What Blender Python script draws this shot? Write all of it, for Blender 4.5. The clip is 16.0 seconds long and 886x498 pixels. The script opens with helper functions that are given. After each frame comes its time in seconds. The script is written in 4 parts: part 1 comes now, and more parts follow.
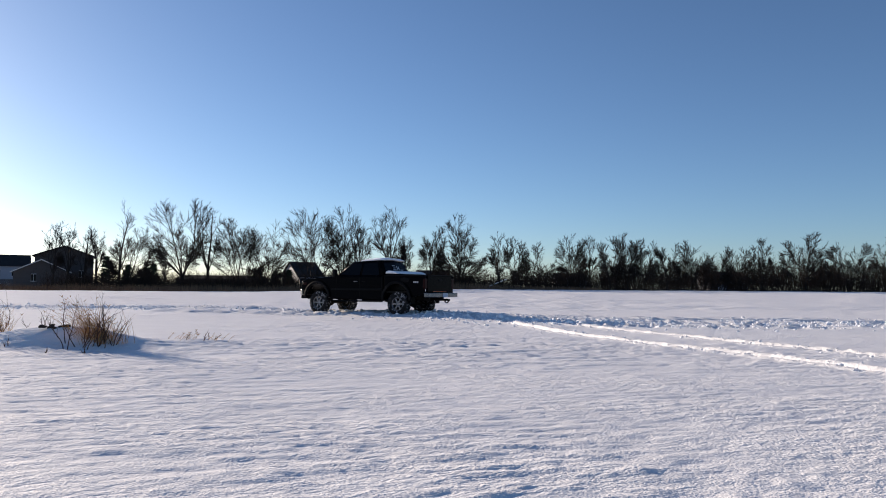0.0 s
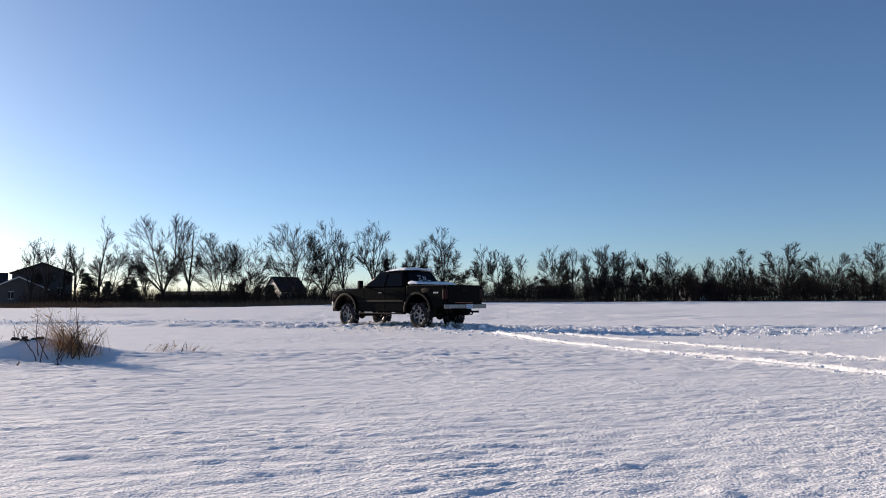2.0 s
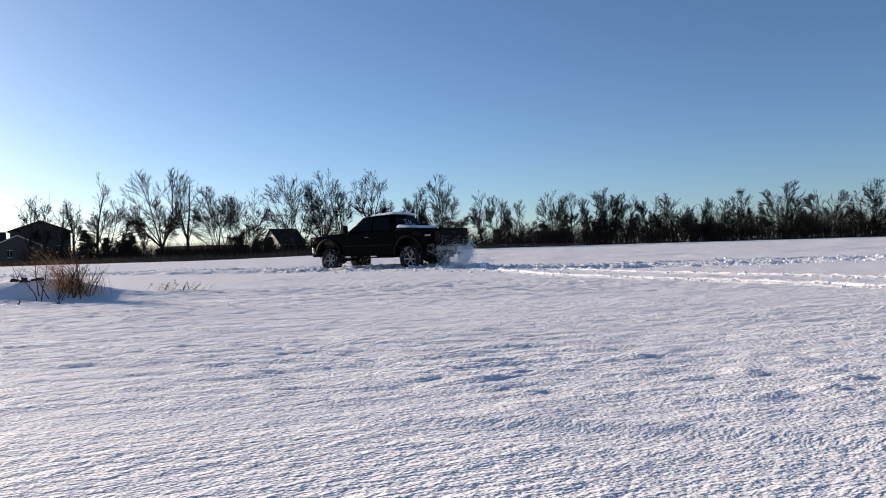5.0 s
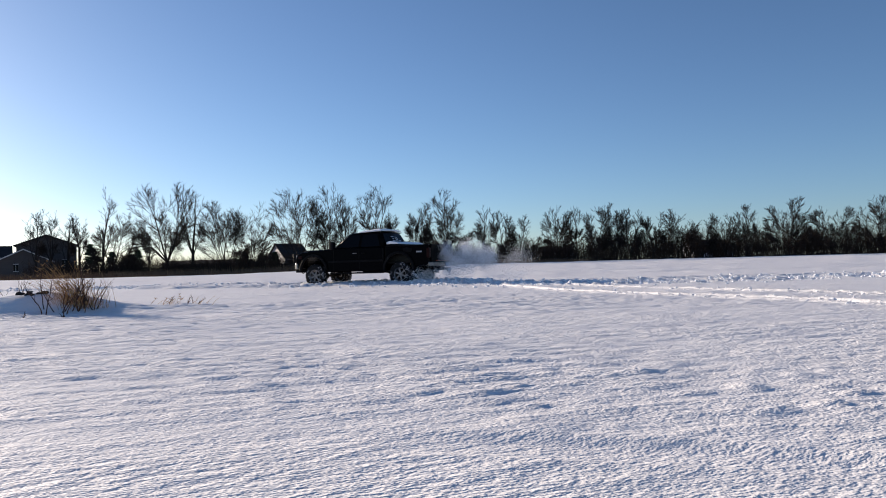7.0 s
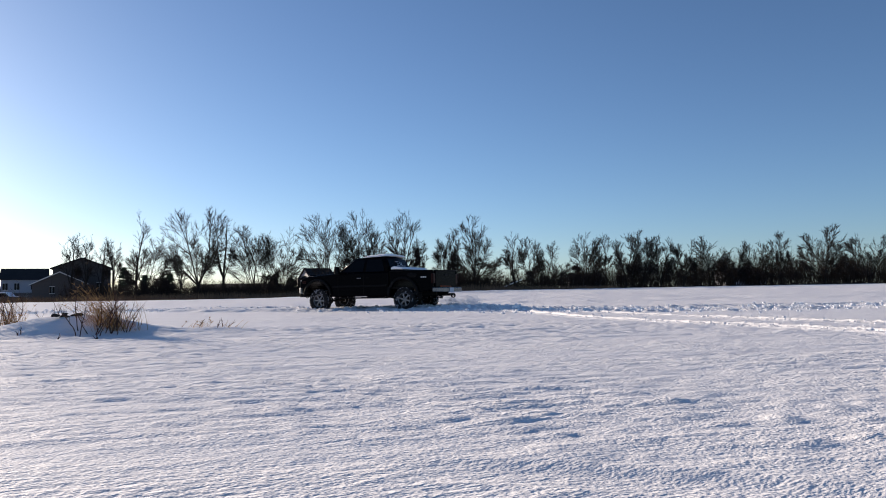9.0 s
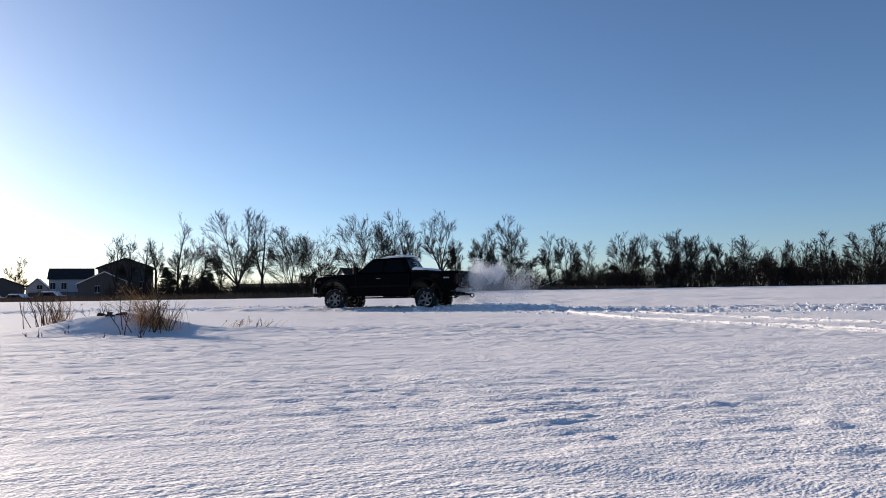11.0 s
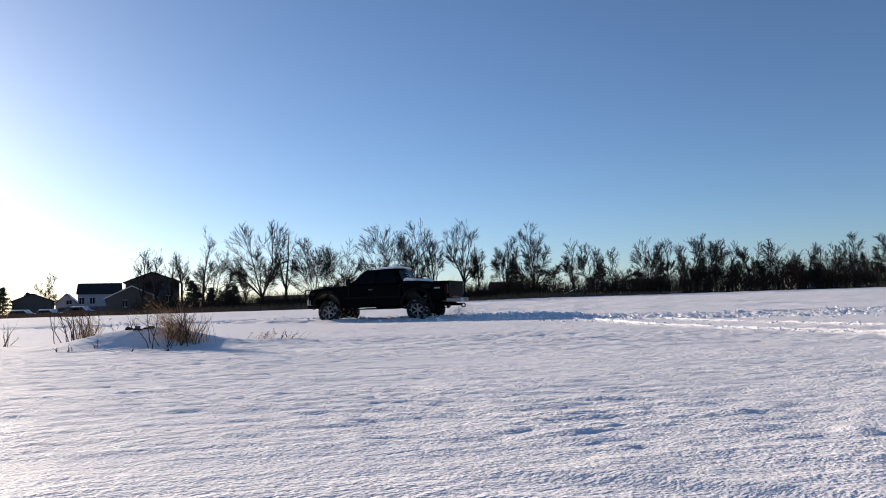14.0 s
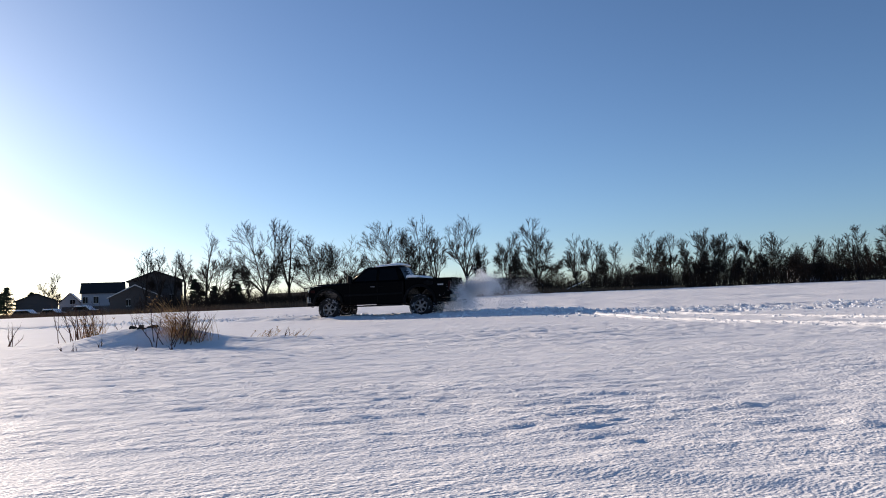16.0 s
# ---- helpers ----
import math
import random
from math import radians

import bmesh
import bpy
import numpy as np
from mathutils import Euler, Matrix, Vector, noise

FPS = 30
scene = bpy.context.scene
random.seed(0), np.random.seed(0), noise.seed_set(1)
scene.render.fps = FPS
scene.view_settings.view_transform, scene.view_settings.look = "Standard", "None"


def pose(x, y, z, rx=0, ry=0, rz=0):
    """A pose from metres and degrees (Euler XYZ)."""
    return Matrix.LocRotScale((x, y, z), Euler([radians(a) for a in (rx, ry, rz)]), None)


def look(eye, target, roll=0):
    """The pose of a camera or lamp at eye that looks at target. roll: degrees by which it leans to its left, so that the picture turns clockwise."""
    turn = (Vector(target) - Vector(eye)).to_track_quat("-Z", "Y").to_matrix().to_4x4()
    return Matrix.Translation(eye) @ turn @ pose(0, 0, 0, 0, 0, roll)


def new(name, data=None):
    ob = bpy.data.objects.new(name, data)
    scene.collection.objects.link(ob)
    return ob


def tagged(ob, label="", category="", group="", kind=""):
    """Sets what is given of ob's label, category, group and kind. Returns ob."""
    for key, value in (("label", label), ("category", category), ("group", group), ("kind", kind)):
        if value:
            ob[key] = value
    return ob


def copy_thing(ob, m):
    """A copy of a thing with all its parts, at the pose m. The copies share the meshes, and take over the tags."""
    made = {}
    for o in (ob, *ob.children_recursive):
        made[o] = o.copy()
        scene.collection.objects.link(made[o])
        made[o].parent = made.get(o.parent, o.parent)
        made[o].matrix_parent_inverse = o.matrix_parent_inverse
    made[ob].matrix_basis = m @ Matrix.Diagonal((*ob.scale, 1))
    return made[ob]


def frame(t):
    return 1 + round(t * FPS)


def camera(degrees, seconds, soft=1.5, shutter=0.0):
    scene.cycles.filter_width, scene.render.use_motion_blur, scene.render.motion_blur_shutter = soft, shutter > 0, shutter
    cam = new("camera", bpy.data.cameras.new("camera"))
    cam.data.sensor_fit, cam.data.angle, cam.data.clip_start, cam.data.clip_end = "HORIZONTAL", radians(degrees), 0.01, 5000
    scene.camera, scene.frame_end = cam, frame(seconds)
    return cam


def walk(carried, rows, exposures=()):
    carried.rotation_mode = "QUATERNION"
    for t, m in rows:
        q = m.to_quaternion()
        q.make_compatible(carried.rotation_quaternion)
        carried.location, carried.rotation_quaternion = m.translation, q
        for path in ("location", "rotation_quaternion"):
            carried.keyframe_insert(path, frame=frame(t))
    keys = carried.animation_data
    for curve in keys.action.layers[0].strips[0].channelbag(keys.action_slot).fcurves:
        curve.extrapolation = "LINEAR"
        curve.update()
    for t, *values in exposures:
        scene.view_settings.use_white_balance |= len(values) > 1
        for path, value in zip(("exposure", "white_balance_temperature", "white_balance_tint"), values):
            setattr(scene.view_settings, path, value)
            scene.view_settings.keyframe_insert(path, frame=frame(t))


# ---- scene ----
cam = camera(63.3, 16.0, soft=1.0)
PATH = [
    (0, (0.288, 0.165, 0.994), (0.231, 2.161, 1.103), 0.4),
    (0.5, (0.278, 0.186, 0.972), (0.242, 2.183, 1.079), 0.5),
    (1, (0.286, 0.2, 0.948), (0.27, 2.196, 1.069), 0.3),
    (1.5, (0.313, 0.224, 0.917), (0.309, 2.219, 1.056), 0.2),
    (2, (0.331, 0.246, 0.885), (0.32, 2.24, 1.033), -0.2),
    (2.5, (0.321, 0.291, 0.803), (0.299, 2.287, 0.935), -0.6),
    (3, (0.315, 0.341, 0.758), (0.285, 2.339, 0.852), -1.2),
    (3.5, (0.314, 0.394, 0.737), (0.287, 2.393, 0.783), -1.7),
    (4, (0.269, 0.408, 0.611), (0.257, 2.408, 0.617), -1.8),
    (6.5, (0.276, 0.403, 0.574), (0.267, 2.403, 0.601), -1.6),
    (7, (0.279, 0.4, 0.575), (0.259, 2.399, 0.625), -1.5),
    (7.5, (0.282, 0.407, 0.575), (0.248, 2.405, 0.653), -1.5),
    (8, (0.284, 0.402, 0.577), (0.233, 2.399, 0.677), -1.4),
    (8.5, (0.277, 0.396, 0.575), (0.207, 2.391, 0.692), -1.2),
    (9, (0.28, 0.397, 0.575), (0.184, 2.39, 0.698), -1.0),
    (11.5, (0.281, 0.375, 0.584), (0.076, 2.361, 0.709), -1.0),
    (12, (0.281, 0.373, 0.583), (0.072, 2.358, 0.712), -1.1),
    (12.5, (0.284, 0.376, 0.585), (0.064, 2.36, 0.718), -1.3),
    (13, (0.28, 0.373, 0.586), (0.047, 2.354, 0.725), -1.4),
    (13.5, (0.28, 0.371, 0.588), (0.033, 2.351, 0.734), -1.6),
    (14, (0.284, 0.367, 0.591), (0.028, 2.344, 0.741), -1.8),
    (14.5, (0.288, 0.363, 0.593), (0.025, 2.34, 0.745), -2.0),
    (15, (0.284, 0.362, 0.593), (0.021, 2.339, 0.743), -2.1),
    (15.5, (0.284, 0.361, 0.592), (0.021, 2.339, 0.736), -2.2),
    (16, (0.286, 0.36, 0.591), (0.023, 2.337, 0.731), -2.3),
]
walk(cam, [(t, look(eye, target, roll)) for t, eye, target, roll in PATH], [(0.0, 0.66, 7200, 14), (16.0, 0.66, 7200, 14)])

# ---- light ----
SUN_AZ, SUN_EL = -52.0, 12.2
world = bpy.data.worlds.new("world")
scene.world = world
world.use_nodes = True
wn = world.node_tree.nodes
sky = wn.new("ShaderNodeTexSky")
sky.sky_type, sky.sun_disc = "NISHITA", False
sky.sun_elevation, sky.sun_rotation = radians(SUN_EL), radians(SUN_AZ)
sky.air_density, sky.dust_density, sky.ozone_density = 0.78, 0.34, 4.4
wn["Background"].inputs["Strength"].default_value = 0.093
world.node_tree.links.new(sky.outputs["Color"], wn["Background"].inputs["Color"])
sun = new("sun", bpy.data.lights.new("sun", "SUN"))
sun.data.energy, sun.data.angle, sun.data.color = 5.0, radians(0.6), (1.0, 0.90, 0.79)
sdir = Vector((math.sin(radians(SUN_AZ)) * math.cos(radians(SUN_EL)), math.cos(radians(SUN_AZ)) * math.cos(radians(SUN_EL)), math.sin(radians(SUN_EL))))
sun.matrix_world = look(sdir * 50, (0, 0, 0))


# ---- materials ----
def mat(name, color, rough=0.7, metal=0.0, vary=0.25, scale=4.0, fine=40.0, bump=0.1, dist=0.01, spec=0.5, stretch=(1, 1, 1), island=0.0, dirt=None):
    """A surface with colour variation at two scales and fine relief, in object metres."""
    m = bpy.data.materials.new(name)
    m.use_nodes = True
    n, l = m.node_tree.nodes, m.node_tree.links
    p = n["Principled BSDF"]
    tc, mp = n.new("ShaderNodeTexCoord"), n.new("ShaderNodeMapping")
    mp.inputs["Scale"].default_value = stretch
    l.new(tc.outputs["Object"], mp.inputs["Vector"])
    big, small = n.new("ShaderNodeTexNoise"), n.new("ShaderNodeTexNoise")
    big.inputs["Scale"].default_value, small.inputs["Scale"].default_value = scale, fine
    big.inputs["Detail"].default_value, small.inputs["Detail"].default_value = 4, 3
    l.new(mp.outputs[0], big.inputs["Vector"])
    l.new(mp.outputs[0], small.inputs["Vector"])
    add = n.new("ShaderNodeMath")
    add.operation = "ADD"
    l.new(big.outputs["Fac"], add.inputs[0])
    l.new(small.outputs["Fac"], add.inputs[1])
    ramp = n.new("ShaderNodeMapRange")
    ramp.inputs["From Min"].default_value, ramp.inputs["From Max"].default_value = 0.6, 1.4
    ramp.inputs["To Min"].default_value, ramp.inputs["To Max"].default_value = 1 - vary, 1 + vary
    l.new(add.outputs[0], ramp.inputs["Value"])
    hsv = n.new("ShaderNodeHueSaturation")
    hsv.inputs["Color"].default_value = (*color, 1)
    l.new(ramp.outputs[0], hsv.inputs["Value"])
    out = hsv.outputs[0]
    if island:
        geo, rng, h2 = n.new("ShaderNodeNewGeometry"), n.new("ShaderNodeMapRange"), n.new("ShaderNodeHueSaturation")
        rng.inputs["To Min"].default_value, rng.inputs["To Max"].default_value = 1 - island, 1 + island
        l.new(geo.outputs["Random Per Island"], rng.inputs["Value"])
        l.new(rng.outputs[0], h2.inputs["Value"])
        l.new(out, h2.inputs["Color"])
        out = h2.outputs[0]
    if dirt:
        mix, st = n.new("ShaderNodeMix"), n.new("ShaderNodeMapRange")
        mix.data_type = "RGBA"
        dn = n.new("ShaderNodeTexNoise")
        dn.inputs["Scale"].default_value, dn.inputs["Detail"].default_value = dirt[1], 6
        l.new(tc.outputs["Object"], dn.inputs["Vector"])
        st.inputs["From Min"].default_value, st.inputs["From Max"].default_value = dirt[2], dirt[2] + 0.15
        l.new(dn.outputs["Fac"], st.inputs["Value"])
        l.new(st.outputs[0], mix.inputs[0])
        l.new(out, mix.inputs[6])
        mix.inputs[7].default_value = (*dirt[0], 1)
        out = mix.outputs[2]
    l.new(out, p.inputs["Base Color"])
    rr = n.new("ShaderNodeMapRange")
    rr.inputs["To Min"].default_value, rr.inputs["To Max"].default_value = max(0.02, rough - 0.12), min(1, rough + 0.12)
    l.new(small.outputs["Fac"], rr.inputs["Value"])
    l.new(rr.outputs[0], p.inputs["Roughness"])
    p.inputs["Metallic"].default_value = metal
    p.inputs["Specular IOR Level"].default_value = spec
    b = n.new("ShaderNodeBump")
    b.inputs["Strength"].default_value, b.inputs["Distance"].default_value = bump, dist
    l.new(add.outputs[0], b.inputs["Height"])
    l.new(b.outputs[0], p.inputs["Normal"])
    return m


def snow_field():
    """Wind-packed snow: dashes of crust along the wind over grain, stronger in patches."""
    m = mat("snow", (0.80, 0.80, 0.815), 0.65, vary=0.05, scale=1.2, fine=60, spec=0.1)
    n, l = m.node_tree.nodes, m.node_tree.links
    p = n["Principled BSDF"]
    tc = n.new("ShaderNodeTexCoord")

    def tex(sx, sy, detail, rough=0.5, turn=0.12):
        rot, mp, t = n.new("ShaderNodeMapping"), n.new("ShaderNodeMapping"), n.new("ShaderNodeTexNoise")
        mp.inputs["Scale"].default_value = (sx, sy, 1)
        rot.inputs["Rotation"].default_value = (0, 0, -turn)
        l.new(tc.outputs["Object"], rot.inputs["Vector"])
        l.new(rot.outputs[0], mp.inputs["Vector"])
        l.new(mp.outputs[0], t.inputs["Vector"])
        t.inputs["Scale"].default_value, t.inputs["Detail"].default_value, t.inputs["Roughness"].default_value = 1.0, detail, rough
        return t.outputs["Fac"]

    def op(kind, a, b):
        x = n.new("ShaderNodeMath")
        x.operation = kind
        for k, v in enumerate((a, b)):
            if isinstance(v, float):
                x.inputs[k].default_value = v
            else:
                l.new(v, x.inputs[k])
        return x.outputs[0]

    patch = n.new("ShaderNodeMapRange")
    patch.inputs["From Min"].default_value, patch.inputs["From Max"].default_value = 0.38, 0.62
    patch.inputs["To Min"].default_value, patch.inputs["To Max"].default_value = 0.35, 1.15
    l.new(tex(0.35, 0.7, 3), patch.inputs["Value"])
    long_ = op("MULTIPLY", tex(2.2, 4.6, 4, 0.62, 0.30), 0.020)
    dash = op("MULTIPLY", tex(10.0, 17.0, 3, 0.66, 0.36), 0.026)
    grain = op("MULTIPLY", tex(48.0, 66.0, 2), 0.0062)
    h = op("ADD", op("MULTIPLY", op("ADD", long_, dash), patch.outputs[0]), grain)
    bump = n.new("ShaderNodeBump")
    bump.inputs["Strength"].default_value, bump.inputs["Distance"].default_value = 1.0, 1.0
    l.new(h, bump.inputs["Height"])
    l.new(bump.outputs[0], p.inputs["Normal"])
    return m


M_SNOW = snow_field()
M_LOOSE = mat("loose_snow", (0.88, 0.89, 0.92), 0.7, vary=0.05, scale=8, fine=60, bump=0.6, dist=0.01, spec=0.2)
M_BARK = mat("bark", (0.030, 0.025, 0.023), 0.9, vary=0.3, scale=1.5, fine=14, bump=0.4, dist=0.02, spec=0.1)
M_TWIG = mat("twigs", (0.034, 0.027, 0.024), 0.9, vary=0.3, scale=0.8, fine=6, bump=0.0, spec=0.1, island=0.3)
M_BRUSH = mat("brush", (0.034, 0.023, 0.018), 0.95, vary=0.35, scale=0.3, fine=3, bump=0.0, spec=0.05, island=0.4)
M_GRASS = mat("dry_grass", (0.17, 0.105, 0.065), 0.9, vary=0.35, scale=0.25, fine=3, bump=0.0, spec=0.1, island=0.4)
M_STALK = mat("dry_stalk", (0.085, 0.042, 0.03), 0.8, vary=0.35, scale=4, fine=30, bump=0.2, spec=0.2, island=0.35)
M_STRAW = mat("straw", (0.42, 0.24, 0.10), 0.8, vary=0.3, scale=4, fine=30, bump=0.1, spec=0.2, island=0.35)
M_PINE = mat("conifer", (0.035, 0.050, 0.030), 0.9, vary=0.35, scale=0.8, fine=6, bump=0.0, spec=0.1, island=0.4)
M_PAINT = mat("black_paint", (0.0014, 0.0016, 0.0028), 0.25, vary=0.2, scale=3, fine=60, bump=0.02, dist=0.002, spec=0.03)
M_GLASS = mat("tinted_glass", (0.004, 0.005, 0.007), 0.06, vary=0.1, scale=3, fine=30, bump=0.0, spec=0.08)
M_PLASTIC = mat("black_plastic", (0.0042, 0.0042, 0.005), 0.6, vary=0.25, scale=6, fine=60, bump=0.2, dist=0.003, spec=0.08, dirt=((0.022, 0.022, 0.023), 7.0, 0.60))
M_CHROME = mat("chrome", (0.15, 0.16, 0.175), 0.28, metal=1.0, vary=0.08, scale=5, fine=50, bump=0.03, dist=0.002)
M_ALLOY = mat("alloy", (0.22, 0.22, 0.23), 0.38, metal=0.9, vary=0.15, scale=12, fine=80, bump=0.1, dist=0.002)
M_RUBBER = mat("rubber", (0.014, 0.014, 0.015), 0.85, vary=0.25, scale=9, fine=70, bump=0.4, dist=0.004, spec=0.15, dirt=((0.4, 0.4, 0.42), 11.0, 0.55))
M_UNDER = mat("underbody", (0.010, 0.0095, 0.009), 0.8, vary=0.3, scale=6, fine=40, bump=0.3, spec=0.1)
M_LENS = mat("lamp_lens", (0.75, 0.75, 0.75), 0.1, vary=0.08, scale=9, fine=60, bump=0.05)
M_RED = mat("red_lens", (0.02, 0.003, 0.003), 0.35, spec=0.08, vary=0.1, scale=9, fine=60, bump=0.05)
M_AMBER = mat("amber_strip", (0.75, 0.13, 0.04), 0.3, vary=0.1, scale=9, fine=60, bump=0.05)
M_STICKER = mat("white_sticker", (0.42, 0.43, 0.46), 0.6, vary=0.1, scale=9, fine=60, bump=0.02)
M_PLATE = mat("pale_plate", (0.30, 0.38, 0.48), 0.4, vary=0.1, scale=9, fine=60, bump=0.02)
M_SIDING = mat("grey_brown_siding", (0.085, 0.074, 0.070), 0.8, spec=0.1, vary=0.12, scale=0.4, fine=3, bump=0.3, stretch=(0.4, 0.4, 8))
M_WHITE = mat("pale_siding", (0.27, 0.28, 0.31), 0.75, vary=0.08, scale=0.4, fine=3, bump=0.3, stretch=(0.4, 0.4, 8))
M_ROOF = mat("dark_shingles", (0.035, 0.034, 0.036), 0.9, spec=0.05, vary=0.25, scale=0.6, fine=6, bump=0.4)
M_TRIM = mat("pale_trim", (0.55, 0.54, 0.52), 0.7, vary=0.1, scale=1, fine=9, bump=0.1)
M_FENCE = mat("weathered_boards", (0.09, 0.08, 0.075), 0.9, vary=0.25, scale=1, fine=9, bump=0.3, island=0.25)
M_CARPAINT = mat("dark_car_paint", (0.03, 0.033, 0.04), 0.25, vary=0.1, scale=2, fine=20, bump=0.02)
M_DEBRIS = mat("rotten_wood", (0.025, 0.02, 0.017), 0.95, vary=0.3, scale=8, fine=40, bump=0.6)


# ---- mesh helpers ----
def part(name, bm, material, parent=None, label="", smooth=False):
    me = bpy.data.meshes.new(name)
    bm.to_mesh(me)
    bm.free()
    me.materials.append(material)
    if smooth:
        me.polygons.foreach_set("use_smooth", [True] * len(me.polygons))
    ob = new(name, me)
    ob.parent = parent
    if label:
        tagged(ob, label)
    return ob


def raw(name, verts, faces, material, parent=None, label="", smooth=False):
    me = bpy.data.meshes.new(name)
    me.from_pydata(np.asarray(verts).tolist(), [], np.asarray(faces).tolist() if not isinstance(faces, list) else faces)
    me.materials.append(material)
    if smooth:
        me.polygons.foreach_set("use_smooth", [True] * len(me.polygons))
    ob = new(name, me)
    ob.parent = parent
    if label:
        tagged(ob, label)
    return ob


def empty(name, m=None):
    ob = new(name)
    ob.empty_display_size = 0.2
    if m is not None:
        ob.matrix_basis = m
    return ob


def box(x0, x1, y0, y1, z0, z1, bevel=0.0, seg=2):
    bm = bmesh.new()
    bmesh.ops.create_cube(bm, size=1, matrix=Matrix.Translation(((x0 + x1) / 2, (y0 + y1) / 2, (z0 + z1) / 2)) @ Matrix.Diagonal((x1 - x0, y1 - y0, z1 - z0, 1)))
    if bevel:
        bmesh.ops.bevel(bm, geom=bm.edges[:], offset=bevel, segments=seg, affect="EDGES", profile=0.5)
    return bm


def slab(outline, axis, a, b, bevel=0.0, seg=2):
    """A flat outline of (u, v) pairs, given thickness from a to b along axis x or y or z."""
    bm = bmesh.new()
    put = {"x": lambda u, v, w: (w, u, v), "y": lambda u, v, w: (u, w, v), "z": lambda u, v, w: (u, v, w)}[axis]
    f = bm.faces.new([bm.verts.new(put(u, v, a)) for u, v in outline])
    r = bmesh.ops.extrude_face_region(bm, geom=[f])
    vs = [g for g in r["geom"] if isinstance(g, bmesh.types.BMVert)]
    bmesh.ops.translate(bm, verts=vs, vec=put(0, 0, b - a))
    bmesh.ops.recalc_face_normals(bm, faces=bm.faces[:])
    if bevel:
        caps = [e for e in bm.edges if len({round(put(v.co.x, v.co.y, v.co.z)[0], 6) for v in e.verts}) >= 0 and e.calc_face_angle(0) > 0.9]
        bmesh.ops.bevel(bm, geom=caps, offset=bevel, segments=seg, affect="EDGES", profile=0.5)
    return bm


def revolve(profile, n=32, at=(0, 0, 0)):
    """Turns a profile of (radius, y) pairs about the y axis."""
    bm = bmesh.new()
    rings = []
    for r, y in profile:
        rings.append([bm.verts.new((at[0] + r * math.cos(2 * math.pi * i / n), at[1] + y, at[2] + r * math.sin(2 * math.pi * i / n))) for i in range(n)])
    for a, b in zip(rings, rings[1:]):
        for i in range(n):
            bm.faces.new((a[i], a[(i + 1) % n], b[(i + 1) % n], b[i]))
    bmesh.ops.remove_doubles(bm, verts=bm.verts[:], dist=1e-5)
    bmesh.ops.recalc_face_normals(bm, faces=bm.faces[:])
    return bm


def rods(segs, sides=3):
    """Tapered prisms for rows of (p0, p1, r0, r1), as vertices and faces."""
    s = np.array([[*a, *b, r, q] for a, b, r, q in segs], float)
    p0, p1, r0, r1 = s[:, :3], s[:, 3:6], s[:, 6], s[:, 7]
    d = p1 - p0
    d /= np.linalg.norm(d, axis=1, keepdims=True) + 1e-9
    ref = np.where(np.abs(d[:, 2:3]) > 0.9, [[1.0, 0, 0]], [[0, 0, 1.0]])
    u = np.cross(d, ref)
    u /= np.linalg.norm(u, axis=1, keepdims=True)
    v = np.cross(d, u)
    n = len(s)
    verts = np.zeros((n, 2 * sides, 3))
    for k in range(sides):
        c, w = math.cos(2 * math.pi * k / sides), math.sin(2 * math.pi * k / sides)
        o = u * c + v * w
        verts[:, k], verts[:, sides + k] = p0 + o * r0[:, None], p1 + o * r1[:, None]
    base = (np.arange(n) * 2 * sides)[:, None]
    quads = [np.hstack([base + k, base + (k + 1) % sides, base + sides + (k + 1) % sides, base + sides + k]) for k in range(sides)]
    return verts.reshape(-1, 3), np.vstack(quads)


def spikes(segs):
    """Three-sided points for rows of (base, tip, radius, 0)."""
    s = np.array([[*a, *b, r] for a, b, r, _ in segs], float)
    p, q, r = s[:, :3], s[:, 3:6], s[:, 6:7]
    d = q - p
    d /= np.linalg.norm(d, axis=1, keepdims=True) + 1e-9
    u = np.cross(d, np.where(np.abs(d[:, 2:3]) > 0.9, [[1.0, 0, 0]], [[0, 0, 1.0]]))
    u /= np.linalg.norm(u, axis=1, keepdims=True)
    w = np.cross(d, u)
    v = np.stack([p + u * r, p - 0.5 * u * r + 0.87 * w * r, p - 0.5 * u * r - 0.87 * w * r, q], 1)
    i = np.arange(len(s))[:, None] * 4
    return v.reshape(-1, 3), np.vstack([i + [0, 1, 3], i + [1, 2, 3], i + [2, 0, 3]])


# ---- ground ----
def lattice(ix, iy, seed):
    h = (ix.astype(np.int64) * 374761393 + iy.astype(np.int64) * 668265263 + seed * 1442695041) & 0x7FFFFFFF
    h = ((h ^ (h >> 13)) * 1274126177) & 0x7FFFFFFF
    return ((h ^ (h >> 16)) & 0xFFFF) / 32767.5 - 1


def noise2(x, y, seed=0):
    ix, iy = np.floor(x), np.floor(y)
    fx, fy = x - ix, y - iy
    fx, fy = fx * fx * (3 - 2 * fx), fy * fy * (3 - 2 * fy)
    a, b, c, d = lattice(ix, iy, seed), lattice(ix + 1, iy, seed), lattice(ix, iy + 1, seed), lattice(ix + 1, iy + 1, seed)
    return (a * (1 - fx) + b * fx) * (1 - fy) + (c * (1 - fx) + d * fx) * fy


def fbm(x, y, seed, octaves=4, gain=0.5):
    out, amp = 0 * x, 1.0
    for k in range(octaves):
        out = out + amp * noise2(x * 2 ** k, y * 2 ** k, seed + 7 * k)
        amp *= gain
    return out


def smooth(a, b, v):
    t = np.clip((v - a) / (b - a), 0, 1)
    return t * t * (3 - 2 * t)


